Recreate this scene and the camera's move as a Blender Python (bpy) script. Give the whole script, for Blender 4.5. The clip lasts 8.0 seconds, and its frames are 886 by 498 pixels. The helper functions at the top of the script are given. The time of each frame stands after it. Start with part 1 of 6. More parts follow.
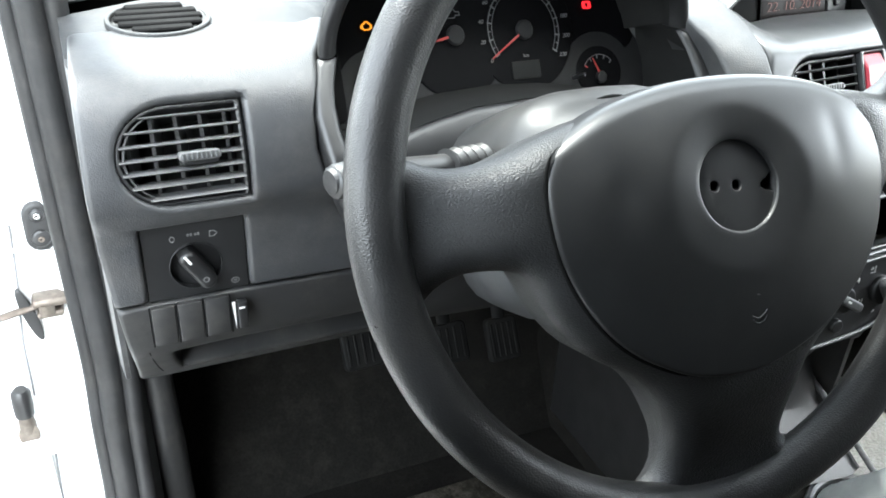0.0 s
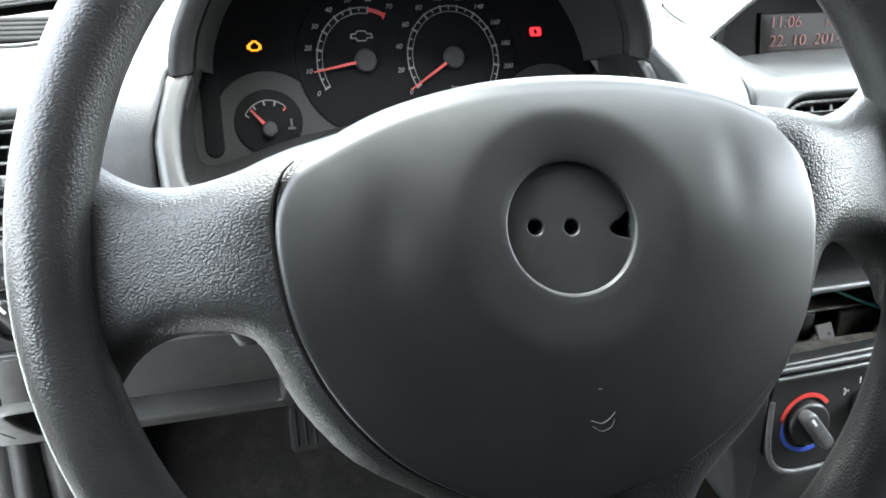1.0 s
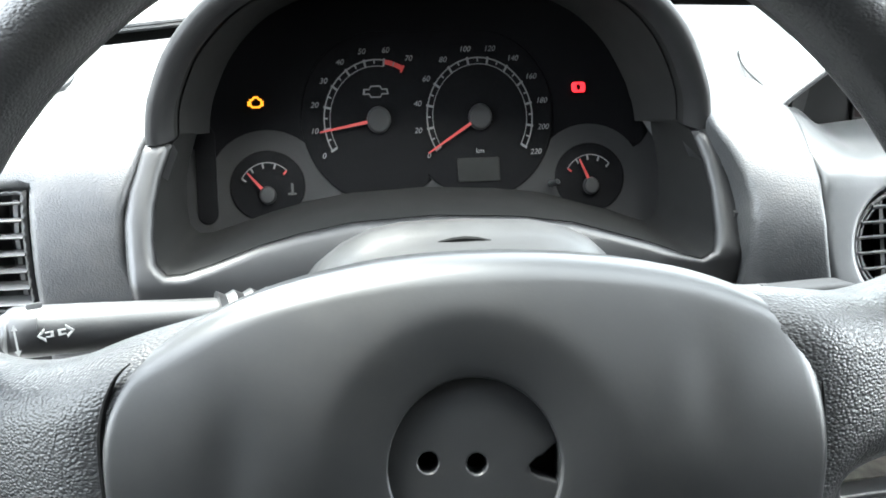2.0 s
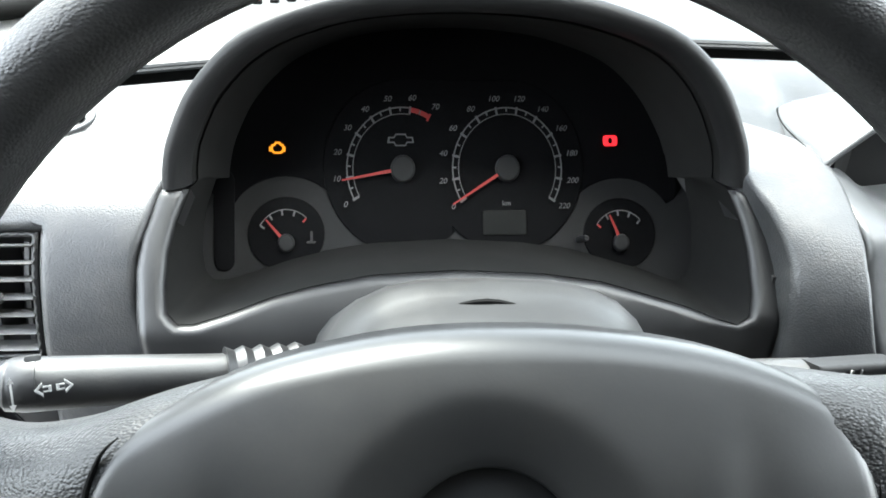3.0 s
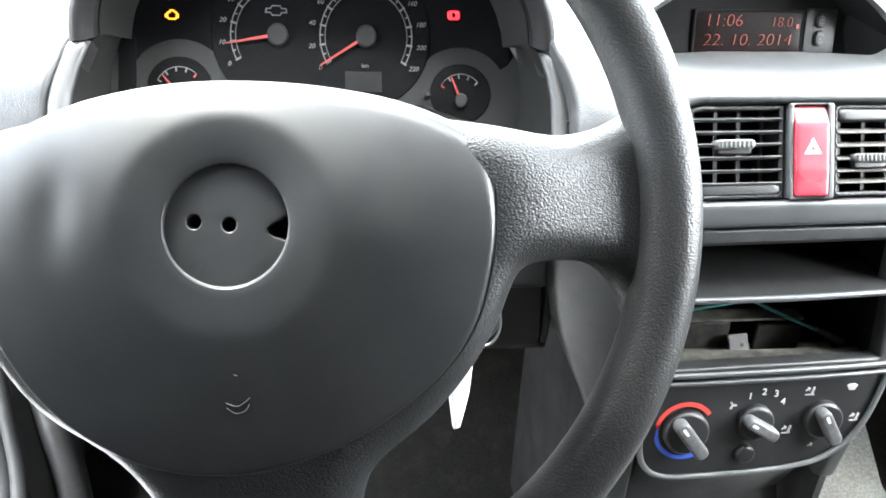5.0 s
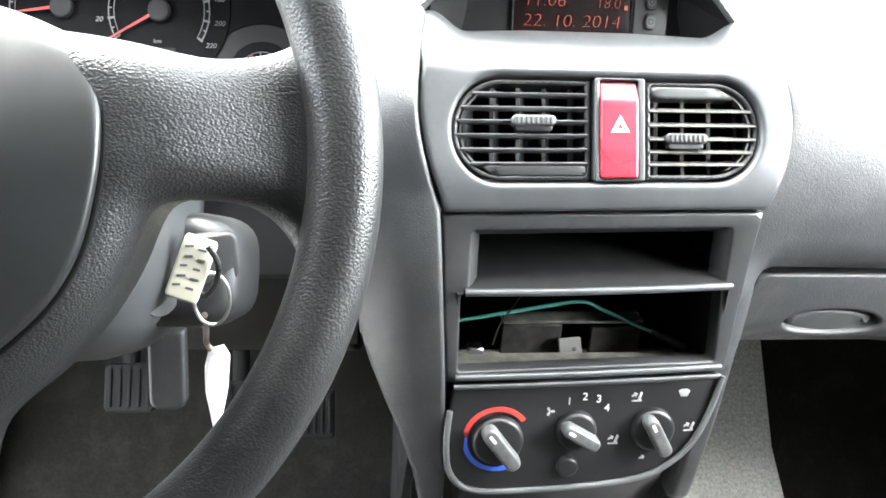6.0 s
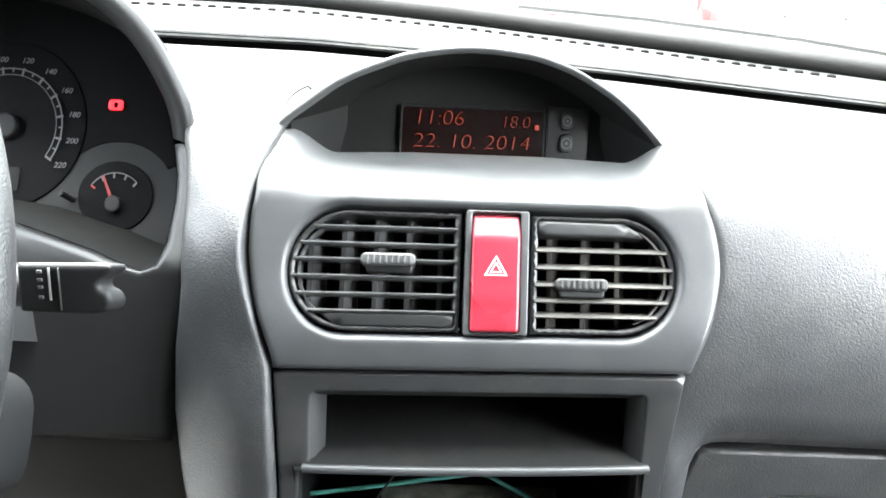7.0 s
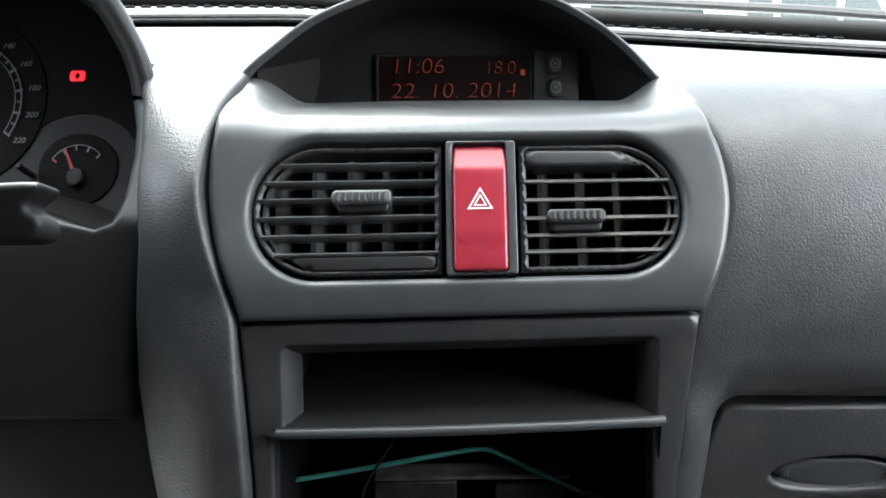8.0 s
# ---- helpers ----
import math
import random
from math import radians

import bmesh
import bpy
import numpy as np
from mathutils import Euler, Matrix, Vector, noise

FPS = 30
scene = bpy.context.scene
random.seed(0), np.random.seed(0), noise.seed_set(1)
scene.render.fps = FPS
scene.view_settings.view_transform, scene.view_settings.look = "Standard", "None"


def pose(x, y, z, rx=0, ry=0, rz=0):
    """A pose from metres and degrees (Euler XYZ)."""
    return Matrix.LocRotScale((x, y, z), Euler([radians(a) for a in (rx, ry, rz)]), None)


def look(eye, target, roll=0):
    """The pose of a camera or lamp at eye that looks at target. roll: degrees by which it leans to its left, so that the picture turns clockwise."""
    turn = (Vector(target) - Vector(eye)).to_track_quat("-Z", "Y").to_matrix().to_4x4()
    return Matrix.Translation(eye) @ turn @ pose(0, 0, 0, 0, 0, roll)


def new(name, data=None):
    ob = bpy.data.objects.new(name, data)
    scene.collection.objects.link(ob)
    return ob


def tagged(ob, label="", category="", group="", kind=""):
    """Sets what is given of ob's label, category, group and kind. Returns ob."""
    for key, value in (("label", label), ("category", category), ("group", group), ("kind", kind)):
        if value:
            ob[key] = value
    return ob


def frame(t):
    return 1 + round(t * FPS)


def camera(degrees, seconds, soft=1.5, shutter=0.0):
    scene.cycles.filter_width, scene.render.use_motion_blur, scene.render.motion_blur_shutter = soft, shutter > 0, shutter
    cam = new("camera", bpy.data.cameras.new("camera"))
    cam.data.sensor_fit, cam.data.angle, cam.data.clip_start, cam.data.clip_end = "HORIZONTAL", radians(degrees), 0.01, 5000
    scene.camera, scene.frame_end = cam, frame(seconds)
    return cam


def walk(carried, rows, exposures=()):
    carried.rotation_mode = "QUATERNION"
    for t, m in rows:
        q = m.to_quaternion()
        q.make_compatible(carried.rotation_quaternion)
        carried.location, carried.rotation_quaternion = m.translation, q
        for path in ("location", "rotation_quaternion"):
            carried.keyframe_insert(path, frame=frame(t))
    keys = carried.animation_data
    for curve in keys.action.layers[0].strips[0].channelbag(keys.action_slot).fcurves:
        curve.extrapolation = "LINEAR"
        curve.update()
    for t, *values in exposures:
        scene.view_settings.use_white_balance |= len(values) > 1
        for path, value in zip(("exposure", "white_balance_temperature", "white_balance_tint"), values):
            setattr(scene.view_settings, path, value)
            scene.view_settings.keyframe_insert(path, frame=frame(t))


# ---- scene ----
# camera and its path
cam = camera(55.64, 8.0, soft=1.7)
PATH = [
    (0, (-0.2718, -0.1523, 1.2553), (0.4658, 1.4262, 0.2734), 2.48),
    (0.5, (-0.1875, -0.1349, 1.2063), (0.4561, 1.5288, 0.3020), 0.59),
    (1, (-0.1021, -0.1092, 1.1962), (0.4332, 1.6305, 0.3673), 1.49),
    (1.5, (-0.0407, -0.0845, 1.2128), (0.3299, 1.6684, 0.3241), 1.32),
    (2, (-0.0172, -0.0394, 1.2358), (0.2327, 1.7273, 0.3323), 0.76),
    (2.2, (-0.0163, -0.0197, 1.2405), (0.2118, 1.7611, 0.3592), 1.27),
    (3.3, (-0.0096, -0.0196, 1.2338), (0.1669, 1.7982, 0.4186), 1.67),
    (3.5, (0.0006, -0.0336, 1.2373), (0.1382, 1.7683, 0.3805), 0.96),
    (4, (-0.0121, -0.0741, 1.2157), (0.1291, 1.6897, 0.2835), -0.29),
    (4.5, (0.0007, -0.1147, 1.2066), (0.1044, 1.6266, 0.2283), -1.52),
    (4.9, (0.0453, -0.1477, 1.2221), (0.2328, 1.6000, 0.2679), 1.48),
    (5, (0.0595, -0.1530, 1.2269), (0.2845, 1.5971, 0.2854), 2.98),
    (5.2, (0.0817, -0.1595, 1.2313), (0.3729, 1.5946, 0.3157), 5.01),
    (6.3, (0.2364, -0.1179, 1.1621), (0.4659, 1.7119, 0.3879), 3.56),
    (6.5, (0.2622, -0.0892, 1.1644), (0.4690, 1.7634, 0.4398), 4.22),
    (7, (0.3198, -0.0599, 1.1694), (0.3941, 1.8480, 0.5742), 3.20),
    (7.5, (0.3361, -0.0523, 1.1506), (0.3836, 1.8850, 0.6560), 2.02),
    (8, (0.3405, -0.0388, 1.1047), (0.3640, 1.9065, 0.6411), -0.25),
]
EXPOSURES = [(0, 5.02, 6250, 4), (0.6, 5.41, 6250, 4), (1.5, 5.8, 6250, 4), (2.2, 5.58, 6250, 4), (3.3, 5.05, 6250, 4), (4, 5.03, 6200, 4), (4.5, 5.42, 6200, 5), (5, 6.5, 6350, 6), (6.5, 6.68, 6450, 6), (7.0, 6.18, 6400, 5), (7.4, 5.32, 6350, 5), (8, 4.7, 6200, 4)]
walk(cam, [(t, look(eye, target, roll)) for t, eye, target, roll in PATH], EXPOSURES)

# daylight: a bright overcast sky, softened sun
world = bpy.data.worlds.new("world")
scene.world = world
world.use_nodes = True
wn, wl = world.node_tree.nodes, world.node_tree.links
sky = wn.new("ShaderNodeTexSky")
sky.sky_type = "NISHITA"
sky.sun_disc = False
sky.sun_elevation, sky.sun_rotation = radians(55), radians(150)
sky.dust_density, sky.air_density = 3.0, 1.0
soften = wn.new("ShaderNodeHueSaturation")
soften.inputs["Saturation"].default_value = 0.25
wl.new(sky.outputs["Color"], soften.inputs["Color"])
wl.new(soften.outputs["Color"], wn["Background"].inputs["Color"])
wn["Background"].inputs["Strength"].default_value = 0.125
sun = new("sun", bpy.data.lights.new("sun", "SUN"))
sun.data.energy, sun.data.angle, sun.data.color = 1.2, radians(30), (1.0, 0.97, 0.93)
sun.matrix_world = look((-4, 7, 12), (0, 0, 0))


# ---- materials ----
def material(name, base, rough=0.5, metal=0.0, vary=0.12, scale=60.0, grain=0.0, grain_scale=500.0, fine=0.0, coat=0.0,
             stretch=(1, 1, 1), dust=0.0, spec=0.5, rough_vary=0.08):
    m = bpy.data.materials.new(name)
    m.use_nodes = True
    n, l = m.node_tree.nodes, m.node_tree.links
    b = n["Principled BSDF"]
    b.inputs["Metallic"].default_value = metal
    b.inputs["Coat Weight"].default_value = coat
    b.inputs["Specular IOR Level"].default_value = spec
    tc = n.new("ShaderNodeTexCoord")
    mp = n.new("ShaderNodeMapping")
    mp.inputs["Scale"].default_value = stretch
    l.new(tc.outputs["Object"], mp.inputs["Vector"])
    big = n.new("ShaderNodeTexNoise")
    big.inputs["Scale"].default_value, big.inputs["Detail"].default_value = scale, 5.0
    l.new(mp.outputs["Vector"], big.inputs["Vector"])
    ramp = n.new("ShaderNodeMapRange")
    ramp.inputs["From Min"].default_value, ramp.inputs["From Max"].default_value = 0.3, 0.7
    ramp.inputs["To Min"].default_value, ramp.inputs["To Max"].default_value = 1 - vary, 1 + vary
    l.new(big.outputs["Fac"], ramp.inputs["Value"])
    mul = n.new("ShaderNodeMix")
    mul.data_type, mul.blend_type = "RGBA", "MULTIPLY"
    mul.inputs["Factor"].default_value = 1.0
    mul.inputs["A"].default_value = (*base, 1)
    l.new(ramp.outputs["Result"], mul.inputs["B"])
    colour = mul.outputs["Result"]
    if dust:
        small = n.new("ShaderNodeTexNoise")
        small.inputs["Scale"].default_value, small.inputs["Detail"].default_value = 25.0, 8.0
        small.inputs["Roughness"].default_value = 0.75
        l.new(tc.outputs["Object"], small.inputs["Vector"])
        dr = n.new("ShaderNodeMapRange")
        dr.inputs["From Min"].default_value, dr.inputs["From Max"].default_value = 0.48, 0.75
        dr.inputs["To Max"].default_value = dust
        l.new(small.outputs["Fac"], dr.inputs["Value"])
        dm = n.new("ShaderNodeMix")
        dm.data_type = "RGBA"
        dm.inputs["B"].default_value = (0.22, 0.2, 0.17, 1)
        l.new(dr.outputs["Result"], dm.inputs["Factor"])
        l.new(colour, dm.inputs["A"])
        colour = dm.outputs["Result"]
    l.new(colour, b.inputs["Base Color"])
    rr = n.new("ShaderNodeMapRange")
    rr.inputs["From Min"].default_value, rr.inputs["From Max"].default_value = 0.3, 0.7
    rr.inputs["To Min"].default_value, rr.inputs["To Max"].default_value = max(0.02, rough - rough_vary), min(1, rough + rough_vary)
    wear = n.new("ShaderNodeTexNoise")
    wear.inputs["Scale"].default_value, wear.inputs["Detail"].default_value = 18.0, 6.0
    l.new(tc.outputs["Object"], wear.inputs["Vector"])
    l.new(wear.outputs["Fac"], rr.inputs["Value"])
    l.new(rr.outputs["Result"], b.inputs["Roughness"])
    if grain:
        warp = n.new("ShaderNodeTexNoise")
        warp.inputs["Scale"].default_value = grain_scale * 0.35
        l.new(mp.outputs["Vector"], warp.inputs["Vector"])
        add = n.new("ShaderNodeVectorMath")
        add.operation = "MULTIPLY_ADD"
        add.inputs[1].default_value = (0.35 / grain_scale,) * 3
        l.new(warp.outputs["Color"], add.inputs[0])
        l.new(mp.outputs["Vector"], add.inputs[2])
        cell = n.new("ShaderNodeTexVoronoi")
        cell.feature = "SMOOTH_F1"
        cell.inputs["Scale"].default_value = grain_scale
        cell.inputs["Smoothness"].default_value = 0.35
        l.new(add.outputs["Vector"], cell.inputs["Vector"])
        bump = n.new("ShaderNodeBump")
        bump.invert = True
        bump.inputs["Strength"].default_value, bump.inputs["Distance"].default_value = grain, 0.35 / grain_scale
        l.new(cell.outputs["Distance"], bump.inputs["Height"])
        l.new(bump.outputs["Normal"], b.inputs["Normal"])
    elif fine:
        tiny = n.new("ShaderNodeTexNoise")
        tiny.inputs["Scale"].default_value, tiny.inputs["Detail"].default_value = 900.0, 3.0
        l.new(mp.outputs["Vector"], tiny.inputs["Vector"])
        bump = n.new("ShaderNodeBump")
        bump.inputs["Strength"].default_value, bump.inputs["Distance"].default_value = fine, 0.0003
        l.new(tiny.outputs["Fac"], bump.inputs["Height"])
        l.new(bump.outputs["Normal"], b.inputs["Normal"])
    return m


def glowing(name, colour, strength):
    m = bpy.data.materials.new(name)
    m.use_nodes = True
    b = m.node_tree.nodes["Principled BSDF"]
    b.inputs["Base Color"].default_value = (*[c * 0.04 for c in colour], 1)
    b.inputs["Emission Color"].default_value = (*colour, 1)
    b.inputs["Emission Strength"].default_value = strength
    return m


def clear_glass(name):
    m = bpy.data.materials.new(name)
    m.use_nodes = True
    n, l = m.node_tree.nodes, m.node_tree.links
    n.remove(n["Principled BSDF"])
    see, gloss, mix, edge, power = (n.new(k) for k in ("ShaderNodeBsdfTransparent", "ShaderNodeBsdfGlossy", "ShaderNodeMixShader", "ShaderNodeLayerWeight", "ShaderNodeMath"))
    see.inputs["Color"].default_value = (0.785, 0.79, 0.78, 1)
    gloss.inputs["Roughness"].default_value = 0.02
    edge.inputs["Blend"].default_value = 0.5
    power.operation = "POWER"
    power.inputs[1].default_value = 4.0
    l.new(edge.outputs["Facing"], power.inputs[0])
    l.new(power.outputs["Value"], mix.inputs["Fac"])
    l.new(see.outputs["BSDF"], mix.inputs[1])
    l.new(gloss.outputs["BSDF"], mix.inputs[2])
    l.new(mix.outputs["Shader"], n["Material Output"].inputs["Surface"])
    return m


DASH = material("dash_grained_plastic", (0.034, 0.035, 0.037), 0.42, grain=0.5, grain_scale=1050, vary=0.1, dust=0.12)
DECK = material("dash_top_plastic", (0.03, 0.031, 0.0325), 0.45, spec=0.28, grain=0.25, grain_scale=1050, vary=0.1, dust=0.2)
SATIN = material("console_satin_plastic", (0.044, 0.0455, 0.0475), 0.36, fine=0.12, vary=0.08, dust=0.06)
LOWER = material("lower_dash_plastic", (0.018, 0.018, 0.0185), 0.45, fine=0.2, vary=0.1, dust=0.1)
BLACK = material("black_plastic", (0.012, 0.012, 0.0125), 0.42, fine=0.1, vary=0.1)
# near-black stands in for the shade inside gaps, slots and recesses
GAPSHADE = material("gap_shade_black", (0.006, 0.006, 0.006), 0.8, vary=0.05, spec=0.06)
VENT = material("vent_blade_plastic", (0.065, 0.065, 0.066), 0.36, vary=0.12, dust=0.12)
DUSTVENT = material("dusty_vent_plastic", (0.034, 0.032, 0.029), 0.55, vary=0.2, dust=0.25)
RIM = material("wheel_rim_rubber", (0.0205, 0.0205, 0.021), 0.37, grain=0.65, grain_scale=1300, stretch=(0.6, 1, 0.8), vary=0.25, dust=0.05, scale=25, rough_vary=0.1)
SPOKE = material("wheel_spoke_grain", (0.0235, 0.0238, 0.0245), 0.42, grain=1.0, grain_scale=1300, stretch=(0.65, 1, 1), vary=0.15, spec=0.42)
PAD = material("airbag_cover", (0.0165, 0.0169, 0.0176), 0.38, fine=0.06, vary=0.18, scale=30, dust=0.03, rough_vary=0.06)
RED = material("hazard_red", (0.25, 0.017, 0.03), 0.32, vary=0.08)
PRINT = material("white_print", (0.7, 0.7, 0.68), 0.6, vary=0.05)
GREYPRINT = material("grey_print", (0.09, 0.09, 0.09), 0.6, vary=0.05)
MARK = material("faded_print", (0.32, 0.32, 0.31), 0.6, vary=0.08)
NEEDLE = material("red_needle", (0.23, 0.02, 0.018), 0.5, vary=0.05)
DIAL = material("dial_black", (0.0026, 0.0026, 0.003), 0.6, vary=0.1, spec=0.06)
HOODIN = material("hood_inner_black", (0.0105, 0.0105, 0.0103), 0.8, vary=0.1, spec=0.1, fine=0.3)
FRAME = material("bay_frame_plastic", (0.0225, 0.0228, 0.0236), 0.4, fine=0.15, vary=0.08, dust=0.08)
PLATE = material("cluster_plate", (0.0122, 0.0122, 0.0127), 0.6, spec=0.2, fine=0.15, vary=0.08)
LCD = material("lcd_grey", (0.006, 0.0063, 0.006), 0.6, spec=0.15, vary=0.04)
SCREEN = material("display_screen", (0.006, 0.003, 0.003), 0.35, vary=0.05, spec=0.08)
# clock recess shade put into the colour
CLOCKSHADE = material("clock_shade_black", (0.009, 0.009, 0.009), 0.75, vary=0.1, spec=0.1, fine=0.3)
BAY = material("bay_inner_black", (0.008, 0.008, 0.008), 0.6, vary=0.15, spec=0.2, dust=0.04)
HOT = material("heat_red", (0.6, 0.05, 0.04), 0.5, vary=0.05)
COLD = material("cold_blue", (0.05, 0.12, 0.6), 0.5, vary=0.05)
CHROME = material("worn_chrome", (0.55, 0.55, 0.54), 0.25, metal=1.0, vary=0.1)
STEEL = material("dirty_steel", (0.12, 0.1, 0.085), 0.55, metal=0.7, vary=0.3, scale=120, dust=0.5)
CARPET = material("dark_carpet", (0.0085, 0.008, 0.0072), 0.95, vary=0.3, scale=300, fine=0.8, dust=0.05, spec=0.08)
MATCARPET = material("dusty_mat_pile", (0.02, 0.018, 0.0145), 0.95, vary=0.45, scale=220, stretch=(1, 0.25, 1), fine=0.9, dust=0.45, spec=0.08)
RUBBER = material("pedal_rubber", (0.006, 0.006, 0.006), 0.7, vary=0.2, spec=0.15, dust=0.04)
FRIT = material("black_gasket", (0.005, 0.005, 0.005), 0.6, vary=0.2, spec=0.2, scale=30)
LINER = material("grey_roof_lining", (0.2, 0.195, 0.19), 0.9, vary=0.08, fine=0.3)
HOOD = material("hood_black_plastic", (0.012, 0.012, 0.0125), 0.5, vary=0.12, spec=0.22, fine=0.25)
# one zinc in two tones: dusty lit tops, darker copy for shaded fronts
DUSTY = material("lit_dusty_zinc", (0.16, 0.15, 0.13), 0.6, metal=0.3, vary=0.5, scale=90, dust=0.3)
SHADEZINC = material("shaded_zinc", (0.035, 0.033, 0.029), 0.65, metal=0.2, vary=0.5, scale=90, dust=0.15)
LITCARPET = material("lit_grey_carpet", (0.23, 0.23, 0.22), 0.95, vary=0.3, scale=300, fine=0.8, dust=0.2)
GRIP = material("knob_grip_grey", (0.085, 0.085, 0.085), 0.38, vary=0.3, scale=200, fine=0.15)
CREASE = material("crease_grey", (0.16, 0.16, 0.165), 0.7, vary=0.2, fine=0.2)
EDGE = material("pale_edge_grey", (0.085, 0.086, 0.086), 0.4, vary=0.12, fine=0.15)
GAITER = material("pale_gaiter", (0.3, 0.31, 0.3), 0.55, vary=0.1, fine=0.2)
SEAL = material("rubber_seal", (0.013, 0.013, 0.0135), 0.55, vary=0.25, scale=40, dust=0.06, fine=0.2, spec=0.35)
WHITE = material("white_body_paint", (0.68, 0.685, 0.68), 0.3, vary=0.03, coat=0.5, dust=0.03)
BLOCKER = material("unseen_wall_dark", (0.03, 0.03, 0.03), 0.85, vary=0.2, fine=0.4)
CREAM = material("pale_trim", (0.55, 0.53, 0.5), 0.7, vary=0.08, fine=0.3)
TAG = material("key_tag_plastic", (0.5, 0.48, 0.38), 0.4, vary=0.1)
KEYWHITE = material("white_key_grip", (0.8, 0.8, 0.78), 0.35, vary=0.04)
INK = material("pen_ink", (0.08, 0.08, 0.09), 0.6, vary=0.1)
TEAL = material("teal_cable_sheath", (0.1, 0.36, 0.31), 0.4, vary=0.1)
GROUND = material("pale_concrete", (0.11, 0.107, 0.103), 0.9, vary=0.2, scale=3, fine=0.3)
TYRE = material("tyre_rubber", (0.02, 0.02, 0.02), 0.8, vary=0.2)
LAMP = material("tail_lamp_red", (0.13, 0.006, 0.007), 0.2, vary=0.1, coat=1.0)
DARKGLASS = material("tinted_glass", (0.016, 0.022, 0.021), 0.25, vary=0.05, spec=0.25)
GLASS = clear_glass("windscreen_glass")
AMBER = glowing("amber_glow", (1.0, 0.32, 0.02), 0.045)
BRAKE = glowing("red_glow", (1.0, 0.02, 0.03), 0.06)
SEGMENT = glowing("display_glow", (1.0, 0.12, 0.05), 0.0068)


# ---- building helpers ----
def part(name, bm, mat, parent=None, label="", sharp=40):
    me = bpy.data.meshes.new(name)
    bmesh.ops.recalc_face_normals(bm, faces=bm.faces[:])
    bm.to_mesh(me)
    bm.free()
    me.materials.append(mat)
    me.shade_smooth()
    me.set_sharp_from_angle(angle=radians(sharp))
    ob = new(name, me)
    if parent:
        ob.parent = parent
    if label:
        ob["label"] = label
    return ob


def thing(name, label, category, group="", kind=""):
    return tagged(new(name), label, category, group, kind)


def smoothstep(a, b, x):
    t = min(1.0, max(0.0, (x - a) / (b - a)))
    return t * t * (3 - 2 * t)


def lerp_table(table, x):
    xs, ys = zip(*table)
    return float(np.interp(x, xs, ys))


def spline(pts, per=6, closed=True):
    """Catmull-Rom through the points."""
    pts = [Vector(p) for p in pts]
    n, out = len(pts), []
    for i in range(n if closed else n - 1):
        if closed:
            p0, p1, p2, p3 = (pts[(i + k) % n] for k in (-1, 0, 1, 2))
        else:
            p0, p1, p2, p3 = pts[max(i - 1, 0)], pts[i], pts[i + 1], pts[min(i + 2, n - 1)]
        for k in range(per):
            t = k / per
            out.append(0.5 * (2 * p1 + (p2 - p0) * t + (2 * p0 - 5 * p1 + 4 * p2 - p3) * t * t + (3 * p1 - p0 - 3 * p2 + p3) * t ** 3))
    if not closed:
        out.append(pts[-1])
    return [tuple(p) for p in out]


def rrect(x0, z0, x1, z1, r, n=5):
    """Rounded rectangle; r may be four radii from the lower left, going round to the right."""
    rs = r if isinstance(r, tuple) else (r,) * 4
    out = []
    for (cx, cz, a), q in zip(((x0, z0, 180), (x1, z0, 270), (x1, z1, 0), (x0, z1, 90)), rs):
        sx, sz = (1 if cx == x0 else -1), (1 if cz == z0 else -1)
        for k in range(n + 1):
            t = radians(a + 90 * k / n)
            out.append((cx + sx * q + q * math.cos(t), cz + sz * q + q * math.sin(t)))
    return out


def disc(cx, cz, r, n=32, rz=None):
    return [(cx + r * math.cos(2 * math.pi * k / n), cz + (rz or r) * math.sin(2 * math.pi * k / n)) for k in range(n)]


def dense(loop, step):
    out = []
    for a, b in zip(loop, loop[1:] + loop[:1]):
        d = math.hypot(b[0] - a[0], b[1] - a[1])
        if d < 1e-6:
            continue
        k = max(1, int(math.ceil(d / step)))
        out += [(a[0] + (b[0] - a[0]) * i / k, a[1] + (b[1] - a[1]) * i / k) for i in range(k)]
    return out


def inside(loop, pts):
    p, a = np.asarray(pts, float), np.asarray(loop, float)
    b = np.roll(a, -1, 0)
    x, y = p[:, 0:1], p[:, 1:2]
    with np.errstate(divide="ignore", invalid="ignore"):
        cross = ((a[:, 1] > y) != (b[:, 1] > y)) & (x < (b[:, 0] - a[:, 0]) * (y - a[:, 1]) / (b[:, 1] - a[:, 1]) + a[:, 0])
    return cross.sum(1) % 2 == 1


def edge_distance(loops, pts):
    p, best = np.asarray(pts, float), None
    for loop in loops:
        a = np.asarray(loop, float)
        d = np.roll(a, -1, 0) - a
        w = p[:, None] - a[None]
        t = np.clip((w * d).sum(2) / np.maximum((d * d).sum(1), 1e-12), 0, 1)
        q = np.hypot(*np.moveaxis(w - t[..., None] * d, 2, 0)).min(1)
        best = q if best is None else np.minimum(best, q)
    return best


